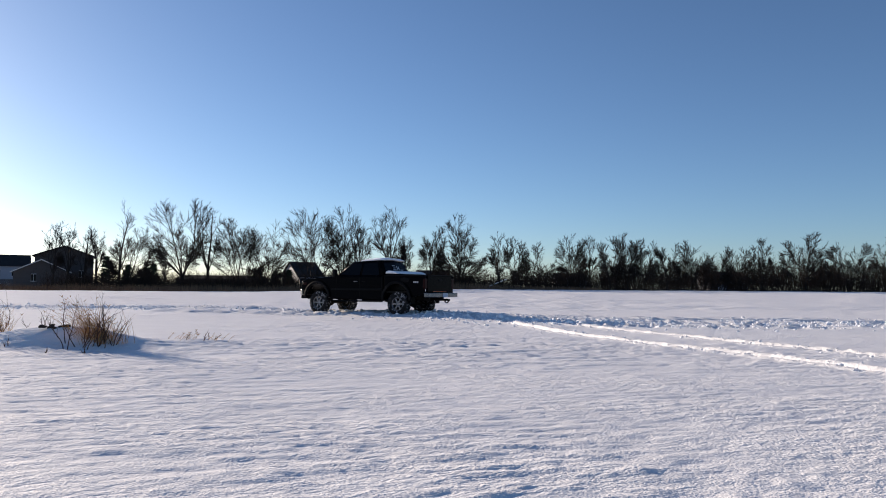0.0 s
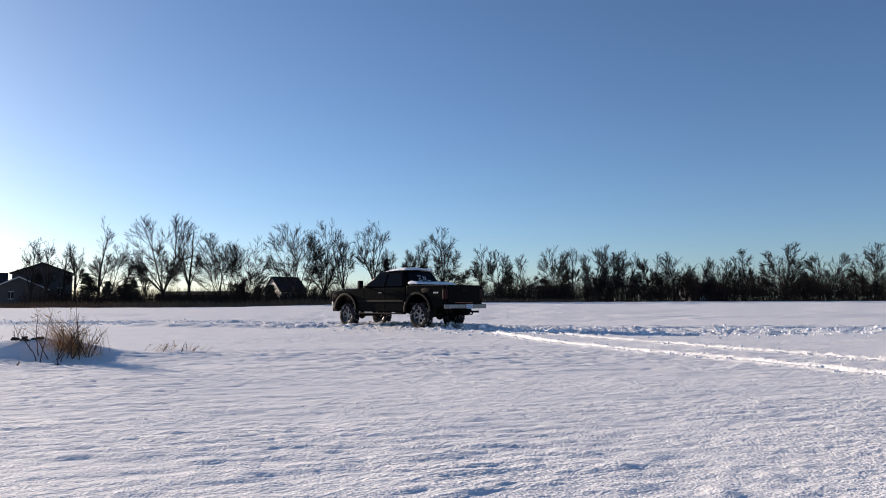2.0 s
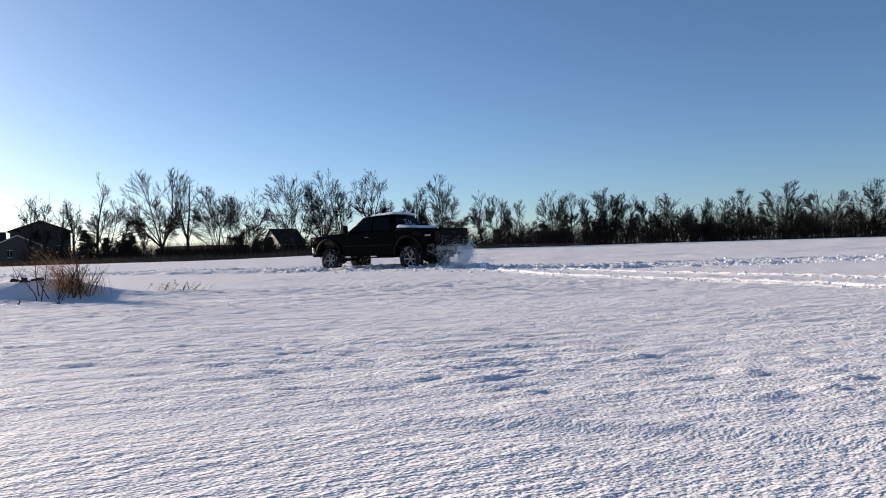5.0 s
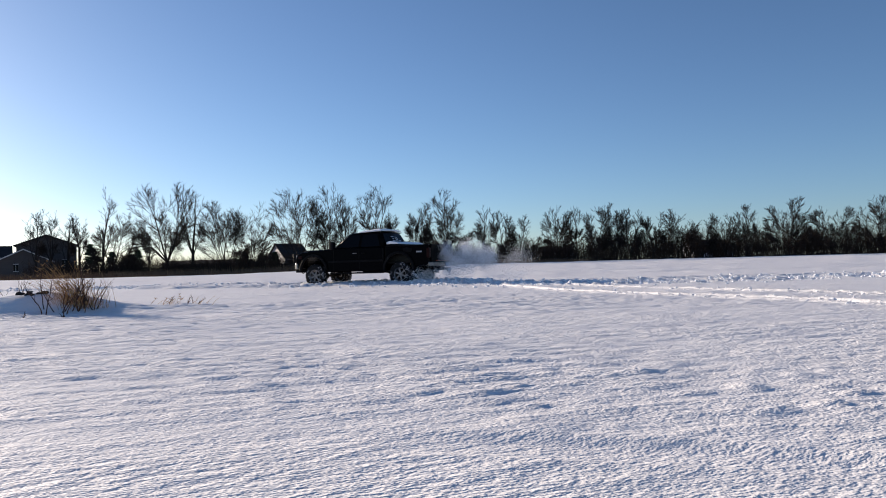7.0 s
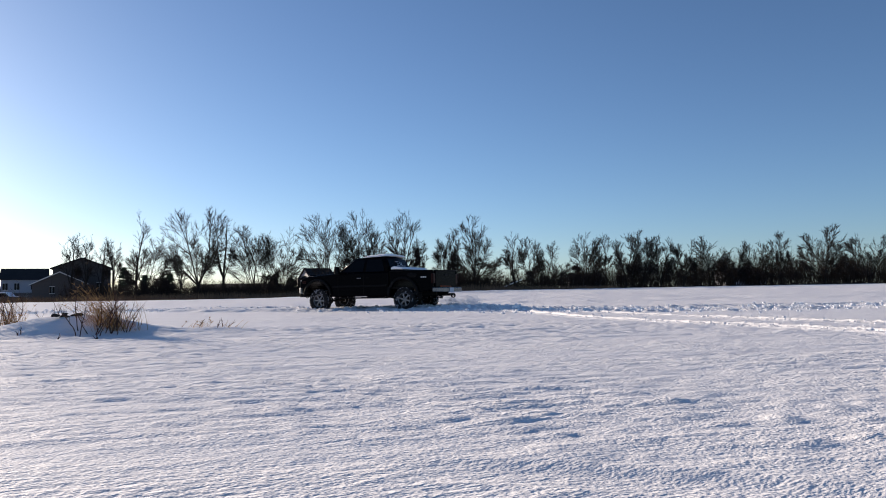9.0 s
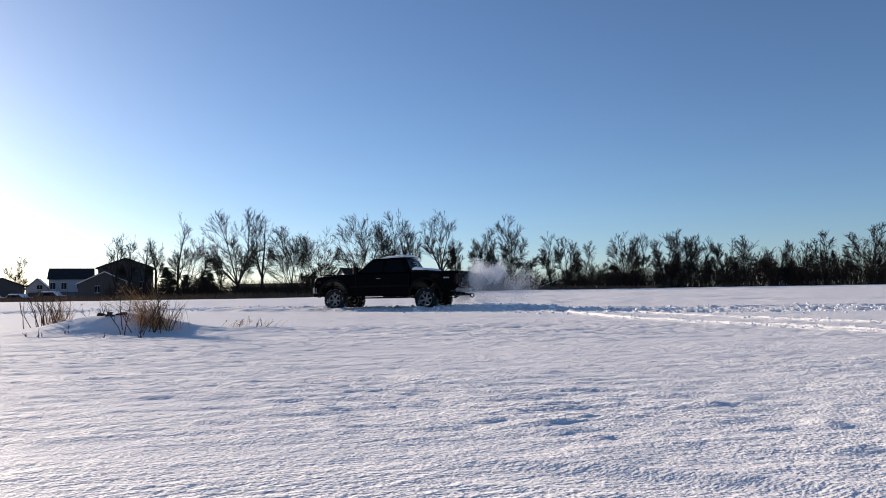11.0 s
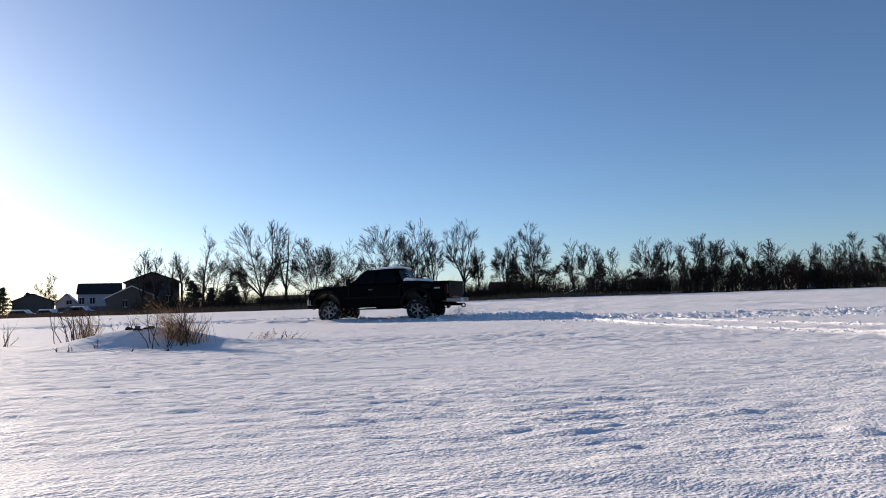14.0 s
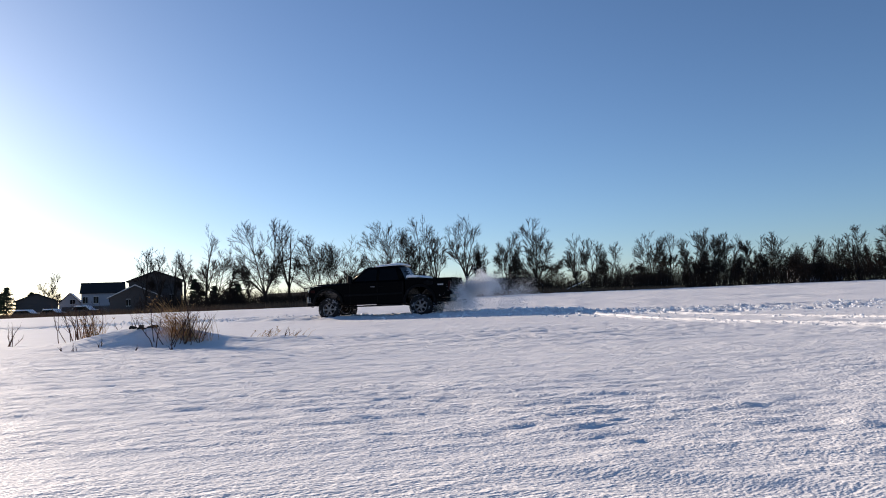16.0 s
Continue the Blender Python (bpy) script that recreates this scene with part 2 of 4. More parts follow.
def to_line(x, y, pts):
    """The distance from a line of points, at its nearest stretch."""
    best = np.full(np.shape(x), 1e9)
    for (ax, ay), (bx, by) in zip(pts, pts[1:]):
        ux, uy = bx - ax, by - ay
        t = np.clip(((x - ax) * ux + (y - ay) * uy) / (ux * ux + uy * uy), 0, 1)
        best = np.minimum(best, np.hypot(x - ax - t * ux, y - ay - t * uy))
    return best


CHURN = [(-60, 34.5), (-24, 33), (-13, 32.3), (-8, 30.6), (-4, 28.6), (-1, 26.4), (1.6, 23.4), (4.5, 21.7), (9, 21.3), (14.5, 22.2), (40, 24)]
RUT_A = [(0.2, 25.2), (1.48, 21.84), (2.65, 16.98), (3.79, 13.83), (4.68, 12.0), (5.65, 9.5), (7.2, 5.5), (8.5, 0)]
RUT_B = [(2.6, 22.4), (4.02, 18.6), (5.05, 16.3), (5.9, 13.9), (6.83, 11.5), (8.6, 7.4), (10, 1)]
DEEP = [[(-1, 28.5), (3.1, 26.9), (5.9, 25.9), (9.7, 25.3), (14.6, 25.0), (40, 26)], [(1.0, 25.6), (5.9, 24.2), (9.7, 23.7), (14.6, 23.5), (40, 24.5)],
        [(-60, 34.0), (-24, 32.7), (-13, 31.8), (-8.2, 30.3)], [(-60, 35.6), (-24, 34.3), (-13, 33.4), (-8, 31.8)]]
PARK = [(-10.5, 28.5), (-7.5, 27.9), (-4.0, 27.5), (-1.6, 26.4), (0.4, 24.9)]
OLD = [(-0.9, 2.9), (-0.3, 2.87), (0.45, 2.72), (1.11, 2.52), (1.6, 2.25), (2.6, 1.6)]


def base_z(x, y):
    """The lie of the field, without its small relief."""
    x, y = np.asarray(x, float), np.asarray(y, float)
    rise = smooth(30, 104, y) * (0.28 + 0.57 * smooth(-38, 4, x))
    z = rise + 0.035 * noise2(x / 5.5, y / 5.5, 3) * smooth(2, 6, y) * (1 - 0.6 * smooth(20, 40, y))
    mound = 0.34 * np.exp(-((x + 6.35) / 1.35) ** 2 - ((y - 12.0) / 0.60) ** 2)
    mound += 0.03 * np.exp(-((x + 8.0) / 1.3) ** 2 - ((y - 12.6) / 0.8) ** 2) + 0.06 * np.exp(-((x + 4.5) / 0.7) ** 2 - ((y - 12.9) / 0.5) ** 2)
    return z + mound


def ground_z(x, y):
    x, y = np.asarray(x, float), np.asarray(y, float)
    z = base_z(x, y)
    u, v = x + 0.30 * y, y - 0.30 * x
    wob = 0.35 * noise2(u / 0.9, v / 0.5, 5)
    patch = np.clip(0.55 + 0.7 * noise2(x / 3.1, y / 2.2, 11), 0.12, 1.3)
    rough = np.exp(-((x - 1.6) / 1.3) ** 2 - ((y - 3.5) / 0.9) ** 2)
    far = 1 - 0.2 * smooth(8, 40, y)
    old = to_line(x, y, OLD)
    calm = 1 - smooth(-0.4, 0.8, x) * (1 - smooth(0.05, 0.14, old))
    rip = fbm(u / 0.55 + wob, v / 0.16, 21, 3, 0.55)
    drift = np.maximum(0, fbm(u / 1.5, v / 0.45 + wob, 31, 2)) ** 1.5
    ridge = (1 - np.abs(noise2(u / 1.1, v / 0.30 + wob, 33))) ** 5 * np.clip(0.4 + noise2(x / 1.7, y / 0.9, 35), 0, 1) + 0.5 * (1 - np.abs(noise2(u / 0.36 + 7, v / 0.11 + wob, 37))) ** 4 * patch
    plate = 0.6 * smooth(0.05, 0.25, fbm(u / 0.42 + wob, v / 0.12, 43, 2)) + smooth(0.05, 0.25, fbm(u / 0.25, v / 0.085 + wob, 47, 2))
    crust = np.maximum(0, fbm(u / 0.16, v / 0.09 + wob, 41, 3))
    scour = np.exp(-((x - 0.5) / 6.5) ** 2 - ((y - 12.5) / 3.6) ** 2)
    z = z + calm * (0.0028 * patch * rip * far + 0.003 * drift * far * smooth(1.5, 5, y) + (0.004 * patch + 0.017 * rough) * crust + 0.004 * ridge + 0.0075 * patch * plate + 0.020 * scour * smooth(0.08, 0.3, fbm(u / 0.42 + wob, (y - 0.1 * x) / 0.20, 53, 3, 0.7)))
    z = z + smooth(29, 36, y) * (0.05 * fbm(x / 2.0, y / 1.4, 51, 3) + 0.035 * np.maximum(0, fbm(x / 0.8, y / 0.9, 57, 2)))
    z = z + smooth(-0.4, 0.8, x) * (0.007 * np.exp(-((old - 0.17) / 0.03) ** 2) - 0.014 * (1 - smooth(0.06, 0.16, old)))
    band = to_line(x, y, CHURN)
    chop = fbm(x / 0.24, y / 0.24, 61, 3, 0.65)
    half = 0.55 + 0.45 * smooth(-1, 6, x)
    wide = 1 - smooth(1.3, 2.3, band / half + 0.4 * noise2(x / 1.2, y / 1.2, 71))
    lumps = fbm(x / 0.11, y / 0.13, 67, 2, 0.6)
    z = z + wide * (0.06 * chop + 0.035 * lumps - 0.05)
    z = z - 0.08 * np.exp(-((band - 0.75) / 0.17) ** 2) * smooth(-70, -50, x) + 0.02 * np.exp(-((band - 1.5) / 0.22) ** 2) * (1 + chop)
    # snow pushed up round the wheels where the truck rocks to and fro
    park = 1 - smooth(1.0, 1.7, to_line(x, y, PARK) + 0.35 * noise2(x / 0.9, y / 0.9, 73))
    z = z * (1 - park) + park * (base_z(x, y) + 0.105 + 0.035 * chop + 0.025 * lumps)
    for rut, seed in ((RUT_A, 81), (RUT_B, 91)):
        d = to_line(x, y, rut) + 0.03 * noise2(x / 0.3, y / 0.3, seed)
        z = z - 0.13 * (1 - smooth(0.10, 0.20, d)) + (0.03 + 0.012 * np.clip(fbm(x / 0.22, y / 0.22, seed, 2), -1, 1)) * np.exp(-((d - 0.25) / 0.05) ** 2)
    for k, rut in enumerate(DEEP):
        d = to_line(x, y, rut) + 0.06 * noise2(x / 0.5, y / 0.5, 101 + k)
        z = z - 0.13 * (1 - smooth(0.14, 0.30, d)) * (1 - park) + (1 - park) * (0.04 + 0.03 * chop) * np.exp(-((d - 0.40) / 0.09) ** 2)
    return z


def spread(start, stop, first, growth):
    out, v, s = [], start, first
    while v < stop:
        v, s = v + s, s * growth
        out.append(min(v, stop))
    return out


def build_ground():
    xs = [-v for v in spread(5, 2500, 0.05, 1.04)][::-1] + list(np.arange(-5, 5, 0.048)) + spread(5, 2500, 0.048, 1.034)
    ys = [-v for v in spread(-1.6, 2500, 0.06, 1.25)][::-1] + list(np.arange(1.7, 9, 0.033)) + spread(9, 36, 0.04, 1.008) + spread(36, 120, 0.22, 1.03) + spread(120, 2500, 5, 1.2)
    xs, ys = np.array(sorted(set(np.round(xs, 4)))), np.array(sorted(set(np.round(ys, 4))))
    X, Y = np.meshgrid(xs, ys)
    Z = ground_z(X, Y)
    nx, ny = len(xs), len(ys)
    me = bpy.data.meshes.new("ground")
    me.vertices.add(nx * ny)
    me.vertices.foreach_set("co", np.stack([X, Y, Z], -1).reshape(-1))
    i = (np.arange(ny - 1)[:, None] * nx + np.arange(nx - 1)[None]).reshape(-1)
    quads = np.stack([i, i + 1, i + nx + 1, i + nx], -1)
    me.loops.add(quads.size)
    me.polygons.add(len(quads))
    me.loops.foreach_set("vertex_index", quads.reshape(-1))
    me.polygons.foreach_set("loop_start", np.arange(len(quads)) * 4)
    me.update(calc_edges=True)
    me.polygons.foreach_set("use_smooth", np.ones(len(quads), bool))
    me.materials.append(M_SNOW)
    tagged(new("ground", me), "wind-rippled snow field with churned tyre tracks across it", "ground", kind="structure")


build_ground()


# ---- pickup truck: x ahead of the front axle, y to its left, z from the tyre's foot ----
WB, HUB, TYRE, LIFT = 3.65, 0.43, 0.43, 0.10


def arc(cx, cz, r, a0, a1, n=12):
    return [(cx + r * math.cos(radians(a0 + (a1 - a0) * i / n)), cz + r * math.sin(radians(a0 + (a1 - a0) * i / n))) for i in range(n + 1)]


def build_wheel(truck, x, side):
    hub = part("wheel", revolve([(0, 0.075), (0.05, 0.075), (0.075, 0.06), (0.08, -0.10), (0, -0.10)], 20), M_ALLOY, truck, "silver alloy wheel with chunky off-road tyre")
    t = [(0.235, 0.11), (0.26, 0.135), (0.34, 0.142), (0.395, 0.128), (0.418, 0.105), (0.424, 0.05), (0.424, -0.05), (0.418, -0.105), (0.395, -0.128), (0.34, -0.142), (0.26, -0.135), (0.235, -0.11)]
    bm = revolve(t, 48)
    for i in range(44):
        a = 2 * math.pi * i / 44
        for y in (-0.088, -0.03, 0.03, 0.088):
            w = Matrix.Rotation(-a - (0.07 if abs(y) < 0.05 else 0), 4, "Y") @ Matrix.Translation((0.424, y, 0))
            bmesh.ops.create_cube(bm, size=1, matrix=w @ Matrix.Diagonal((0.022, 0.045, 0.036, 1)))
    part("tyre", bm, M_RUBBER, hub, "black knobbly tyre packed with snow")
    rim = revolve([(0.238, 0.11), (0.242, 0.12), (0.228, 0.122), (0.215, 0.10), (0.205, 0.02), (0.205, -0.10), (0.238, -0.11)], 40)
    part("rim", rim, M_ALLOY, hub, "silver rim", True)
    part("brake_disc", revolve([(0.03, -0.02), (0.19, -0.02), (0.19, -0.04), (0.03, -0.04)], 28), M_UNDER, hub)
    for k in range(6):
        bm = slab([(0.06, -0.034), (0.14, -0.024), (0.215, -0.040), (0.215, 0.040), (0.14, 0.024), (0.06, 0.034)], "y", 0.055, 0.085, 0.006, 1)
        bmesh.ops.rotate(bm, verts=bm.verts[:], cent=(0, 0, 0), matrix=Matrix.Rotation(2 * math.pi * k / 6, 3, "Y"))
        part("spoke", bm, M_ALLOY, hub)
    hub.matrix_basis = pose(x, side * 0.80, HUB)
    if side < 0:
        for c in hub.children:
            c.matrix_basis = pose(0, 0, 0, 0, 0, 180)
    return hub


def cab_shape(belt, roof, crown, bevel):
    """A cabin as two rings of (x, half width, z) with a crowned roof."""
    bm = bmesh.new()
    lo = [bm.verts.new(p) for p in belt]
    hi = [bm.verts.new(p) for p in roof]
    n = len(belt)
    for i in range(n):
        bm.faces.new((lo[i], lo[(i + 1) % n], hi[(i + 1) % n], hi[i]))
    bm.faces.new(hi)
    bm.faces.new(lo[::-1])
    bmesh.ops.recalc_face_normals(bm, faces=bm.faces[:])
    bmesh.ops.bevel(bm, geom=[e for e in bm.edges if max(v.co.z for v in e.verts) > 1.5], offset=bevel, segments=4, affect="EDGES", profile=0.5)
    return bm


def mirror_y(bm):
    bmesh.ops.scale(bm, vec=(1, -1, 1), verts=bm.verts[:])
    bmesh.ops.reverse_faces(bm, faces=bm.faces[:])
    return bm


def pane(pts, thick):
    """A thin pane through corner points, thickened along its own normal."""
    bm = bmesh.new()
    f = bm.faces.new([bm.verts.new(p) for p in pts])
    f.normal_update()
    nrm = f.normal.copy()
    r = bmesh.ops.extrude_face_region(bm, geom=[f])
    bmesh.ops.translate(bm, verts=[g for g in r["geom"] if isinstance(g, bmesh.types.BMVert)], vec=nrm * thick)
    bmesh.ops.recalc_face_normals(bm, faces=bm.faces[:])
    return bm


def build_truck():
    truck = tagged(empty("pickup_truck"), "black lifted pickup truck with snow on its roof", "pickup truck")
    # front clip, doors and cab floor: one lower body with the front wheel arches cut out
    side = [(0.80, 0.62)] + [(0.60, 0.60)] + arc(0, 0.50, 0.56, 12, 168, 14) + [(-0.62, 0.46), (-3.05, 0.46), (-3.05, 1.30), (-0.80, 1.31), (-0.30, 1.28), (0.55, 1.22), (0.78, 1.14), (0.84, 0.95)]
    part("body", slab(side, "y", -0.96, 0.96, 0.035, 3), M_PAINT, truck, "glossy black lower body and bonnet")
    part("bonnet", slab([(-0.78, -0.72), (0.60, -0.66), (0.74, -0.5), (0.76, 0), (0.74, 0.5), (0.60, 0.66), (-0.78, 0.72)], "z", 1.255, 1.30, 0.02, 2), M_PAINT, truck)
    belt = [(-0.78, -0.92, 1.28), (-0.70, 0, 1.28), (-0.78, 0.92, 1.28), (-3.06, 0.92, 1.28), (-3.12, 0, 1.28), (-3.06, -0.92, 1.28)]
    roof = [(-1.52, -0.70, 1.86), (-1.46, 0, 1.89), (-1.52, 0.70, 1.86), (-2.72, 0.70, 1.88), (-2.78, 0, 1.92), (-2.72, -0.70, 1.88)]
    part("cab", cab_shape(belt, roof, 0.03, 0.07), M_PAINT, truck, "black cab with tinted windows", True)

    def side_at(f, x):
        return (x, 0.92 + (0.70 - 0.92) * f + 0.006, 1.28 + 0.59 * f)
    for sgn in (1, -1):
        for name, quad in (("door_window", [(0.10, -1.02), (0.10, -1.95), (0.84, -1.95), (0.84, -1.58)]), ("quarter_window", [(0.10, -2.06), (0.10, -2.86), (0.84, -2.66), (0.84, -2.06)])):
            bm = pane([side_at(f, x) for f, x in quad], 0.012)
            part(name, bm if sgn > 0 else mirror_y(bm), M_GLASS, truck, "dark tinted window")
        for name, x, z in (("door_handle", -1.82, 1.12), ("door_handle", -2.18, 1.12)):
            part(name, box(x - 0.09, x + 0.09, sgn * 0.975 - 0.018, sgn * 0.975 + 0.018, z - 0.015, z + 0.015, 0.012), M_ALLOY if x > -2 else M_PLASTIC, truck)
        for x in (-0.90, -2.00, -3.00):
            part("door_seam", box(x - 0.006, x + 0.006, sgn * 0.962 - 0.003, sgn * 0.962 + 0.003, 0.52, 1.28), M_UNDER, truck)
        part("body_moulding", box(-2.98, -0.66, sgn * 0.968 - 0.012, sgn * 0.968 + 0.012, 0.80, 0.87, 0.01), M_PLASTIC, truck)
        m = part("side_mirror", box(-1.06, -0.92, sgn * 1.16 - 0.09, sgn * 1.16 + 0.09, 1.27, 1.56, 0.035, 3), M_PLASTIC, truck, "tall black towing mirror")
        part("mirror_arm", box(-1.02, -0.96, min(sgn * 0.90, sgn * 1.10), max(sgn * 0.90, sgn * 1.10), 1.33, 1.37, 0.01), M_PLASTIC, m)
        part("mirror_glass", box(-1.066, -1.058, sgn * 1.16 - 0.07, sgn * 1.16 + 0.07, 1.30, 1.53), M_GLASS, m)
        part("running_board", box(-2.95, -0.72, min(sgn * 0.80, sgn * 1.0), max(sgn * 0.80, sgn * 1.0), 0.385, 0.435, 0.018), M_PLASTIC, truck, "black tube running board dusted with snow")
        # bed side with its arch and flare
        ol = [(-3.09, 0.56)] + arc(-WB, 0.50, 0.56, 8, 172, 16) + [(-4.28, 0.58), (-4.80, 0.66), (-4.82, 1.32), (-3.09, 1.32)]
        bm = slab(ol, "y", sgn * 0.88, sgn * 0.965, 0.02, 2)
        part("bed_side", bm, M_PAINT, truck, "black bed side with rub marks")
        for cx in (0, -WB):
            r0, r1 = 0.545, 0.635
            ring = arc(cx, 0.50, r1, -4 if cx else 4, 184 if cx else 176, 18) + arc(cx, 0.50, r0, 184 if cx else 176, -4 if cx else 4, 18)
            part("fender_flare", slab(ring, "y", sgn * 0.955, sgn * 1.035, 0.018, 2), M_PLASTIC, truck, "scuffed grey-black fender flare")
        part("bed_rail_cap", box(-4.82, -3.10, sgn * 0.925 - 0.05, sgn * 0.925 + 0.05, 1.315, 1.345, 0.012), M_PLASTIC, truck)
        part("tail_lamp", box(-4.835, -4.74, sgn * 0.885 - 0.085, sgn * 0.885 + 0.085, 0.88, 1.22, 0.02), M_RED, truck, "dark red tail lamp")
        for k in range(3):
            part("decal_bar", box(-4.56 + 0.075 * k, -4.50 + 0.075 * k, sgn * 0.967 - 0.003, sgn * 0.967 + 0.003, 1.075, 1.125), M_STICKER, truck, "small pale badge")
        part("headlamp", box(0.74, 0.855, sgn * 0.75 - 0.15, sgn * 0.75 + 0.15, 0.93, 1.12, 0.03), M_LENS, truck, "clear headlamp")
        part("marker_lamp", box(0.55, 0.72, sgn * 0.958 - 0.012, sgn * 0.958 + 0.012, 0.98, 1.08, 0.01), M_RED, truck)
        part("tow_hook", revolve([(0.05, -0.012), (0.075, -0.012), (0.075, 0.012), (0.05, 0.012), (0.05, -0.012)], 14, (0.90, sgn * 0.42, 0.50)), M_PLASTIC, truck)
        part("frame_rail", box(-4.70, 0.70, sgn * 0.45 - 0.05, sgn * 0.45 + 0.05, 0.46, 0.60, 0.01), M_UNDER, truck)
        part("leaf_spring", slab([(-4.4, 0.50), (-3.65, 0.38), (-2.9, 0.50), (-2.9, 0.53), (-3.65, 0.42), (-4.4, 0.53)], "y", sgn * 0.58, sgn * 0.65), M_UNDER, truck)
        part("mud_flap", box(-4.24, -4.22, sgn * 0.81 - 0.13, sgn * 0.81 + 0.13, 0.34, 0.66), M_UNDER, truck)
    part("windscreen", pane([(-0.83, -0.80, 1.335), (-0.75, 0, 1.335), (-0.83, 0.80, 1.335), (-1.44, 0.64, 1.83), (-1.40, 0, 1.85), (-1.44, -0.64, 1.83)], 0.012), M_GLASS, truck, "dark windscreen")
    rear = [(-3.055, 0.76, 1.36), (-3.10, 0, 1.36), (-3.055, -0.76, 1.36), (-2.82, -0.62, 1.80), (-2.87, 0, 1.82), (-2.82, 0.62, 1.80)]
    rw = part("rear_window", pane(rear, -0.012), M_GLASS, truck, "tinted rear window with white sticker marks")
    for y0, y1, z, h in ((0.30, 0.12, 1.70, 0.03), (0.26, 0.14, 1.62, 0.025), (0.30, 0.10, 1.55, 0.03), (0.04, 0.01, 1.62, 0.18), (-0.06, -0.09, 1.61, 0.16), (0.01, -0.07, 1.60, 0.025), (-0.14, -0.30, 1.55, 0.03)):
        x = -3.13 + (z - 1.36) * 0.50
        bm = box(-0.004, 0.004, y1, y0, -h / 2, h / 2)
        bmesh.ops.transform(bm, matrix=Matrix.Translation((x, 0, z)) @ Matrix.Rotation(radians(27), 4, "Y"), verts=bm.verts[:])
        part("sticker_bar", bm, M_STICKER, rw)
    # bed
    part("bed_floor", box(-4.80, -3.08, -0.88, 0.88, 0.72, 0.78), M_UNDER, truck)
    part("bed_front", box(-3.14, -3.08, -0.88, 0.88, 0.78, 1.33, 0.01), M_PAINT, truck)
    tg = part("tailgate", box(-4.845, -4.765, -0.80, 0.80, 0.74, 1.335, 0.018, 2), M_PAINT, truck, "black tailgate")
    part("tailgate_handle", box(-4.856, -4.842, -0.13, 0.13, 1.14, 1.22, 0.006), M_PLASTIC, tg)
    part("tailgate_lip", box(-4.87, -4.80, -0.80, 0.80, 1.325, 1.352, 0.01), M_PLASTIC, tg)
    part("amber_strip", box(-4.855, -4.838, -0.42, 0.46, 0.765, 0.785, 0.004), M_AMBER, tg, "thin orange light strip along the tailgate")
    # bumpers
    ol = [(-4.86, -0.97), (-5.02, -0.93), (-5.06, -0.60), (-5.06, 0.60), (-5.02, 0.93), (-4.86, 0.97), (-4.80, 0.97), (-4.80, -0.97)]
    rb = part("rear_bumper", slab(ol, "z", 0.58, 0.73, 0.02, 2), M_CHROME, truck, "chrome step bumper, scratched")
    part("step_pad", box(-5.03, -4.84, -0.55, 0.55, 0.742, 0.756, 0.004), M_PLASTIC, rb)
    part("number_plate", box(-5.072, -5.062, -0.16, 0.16, 0.575, 0.725), M_PLATE, rb, "pale blue plate on the bumper")
    hitch = part("tow_hitch", box(-5.06, -4.70, -0.035, 0.035, 0.46, 0.53, 0.006), M_UNDER, truck)
    part("hitch_ring", revolve([(0.05, -0.018), (0.085, -0.018), (0.085, 0.018), (0.05, 0.018), (0.05, -0.018)], 20, (-5.12, 0, 0.45)), M_UNDER, hitch, "dark iron tow ring")
    ol = [(0.74, -0.97), (0.92, -0.90), (1.0, -0.55), (1.02, 0), (1.0, 0.55), (0.92, 0.90), (0.74, 0.97), (0.70, 0.94), (0.70, -0.94)]
    fb = part("front_bumper", slab(ol, "z", 0.60, 0.83, 0.03, 2), M_CHROME, truck, "chrome front bumper")
    part("air_dam", box(0.66, 0.92, -0.86, 0.86, 0.47, 0.60, 0.02), M_PLASTIC, fb)
    g = part("grille", box(0.80, 0.87, -0.60, 0.60, 0.88, 1.14, 0.015), M_PLASTIC, truck, "black grille")
    for k in range(4):
        part("grille_bar", box(0.868, 0.882, -0.58, 0.58, 0.91 + 0.06 * k, 0.925 + 0.06 * k, 0.004), M_CHROME, g)
    # brush guard
    bg = part("brush_guard", slab([(-0.30, 0.56), (-0.24, 0.56), (-0.24, 1.24), (-0.30, 1.24)], "x", 1.03, 1.07, 0.01, 1), M_PLASTIC, truck, "black tube brush guard")
    part("guard_post", slab([(0.24, 0.56), (0.30, 0.56), (0.30, 1.24), (0.24, 1.24)], "x", 1.03, 1.07, 0.01, 1), M_PLASTIC, bg)
    for z in (0.90, 1.21):
        v, f = rods([((1.05, -0.80, z - 0.03), (1.06, -0.3, z), 0.025, 0.025), ((1.06, -0.3, z), (1.06, 0.3, z), 0.025, 0.025), ((1.06, 0.3, z), (1.05, 0.80, z - 0.03), 0.025, 0.025)], 8)
        raw("guard_tube", v, f, M_PLASTIC, bg)
    for s in (1, -1):
        v, f = rods([((1.05, s * 0.80, 1.18), (1.0, s * 0.86, 1.02), 0.025, 0.025), ((1.0, s * 0.86, 1.02), (1.05, s * 0.80, 0.87), 0.025, 0.025)], 8)
        raw("guard_hoop", v, f, M_PLASTIC, bg)
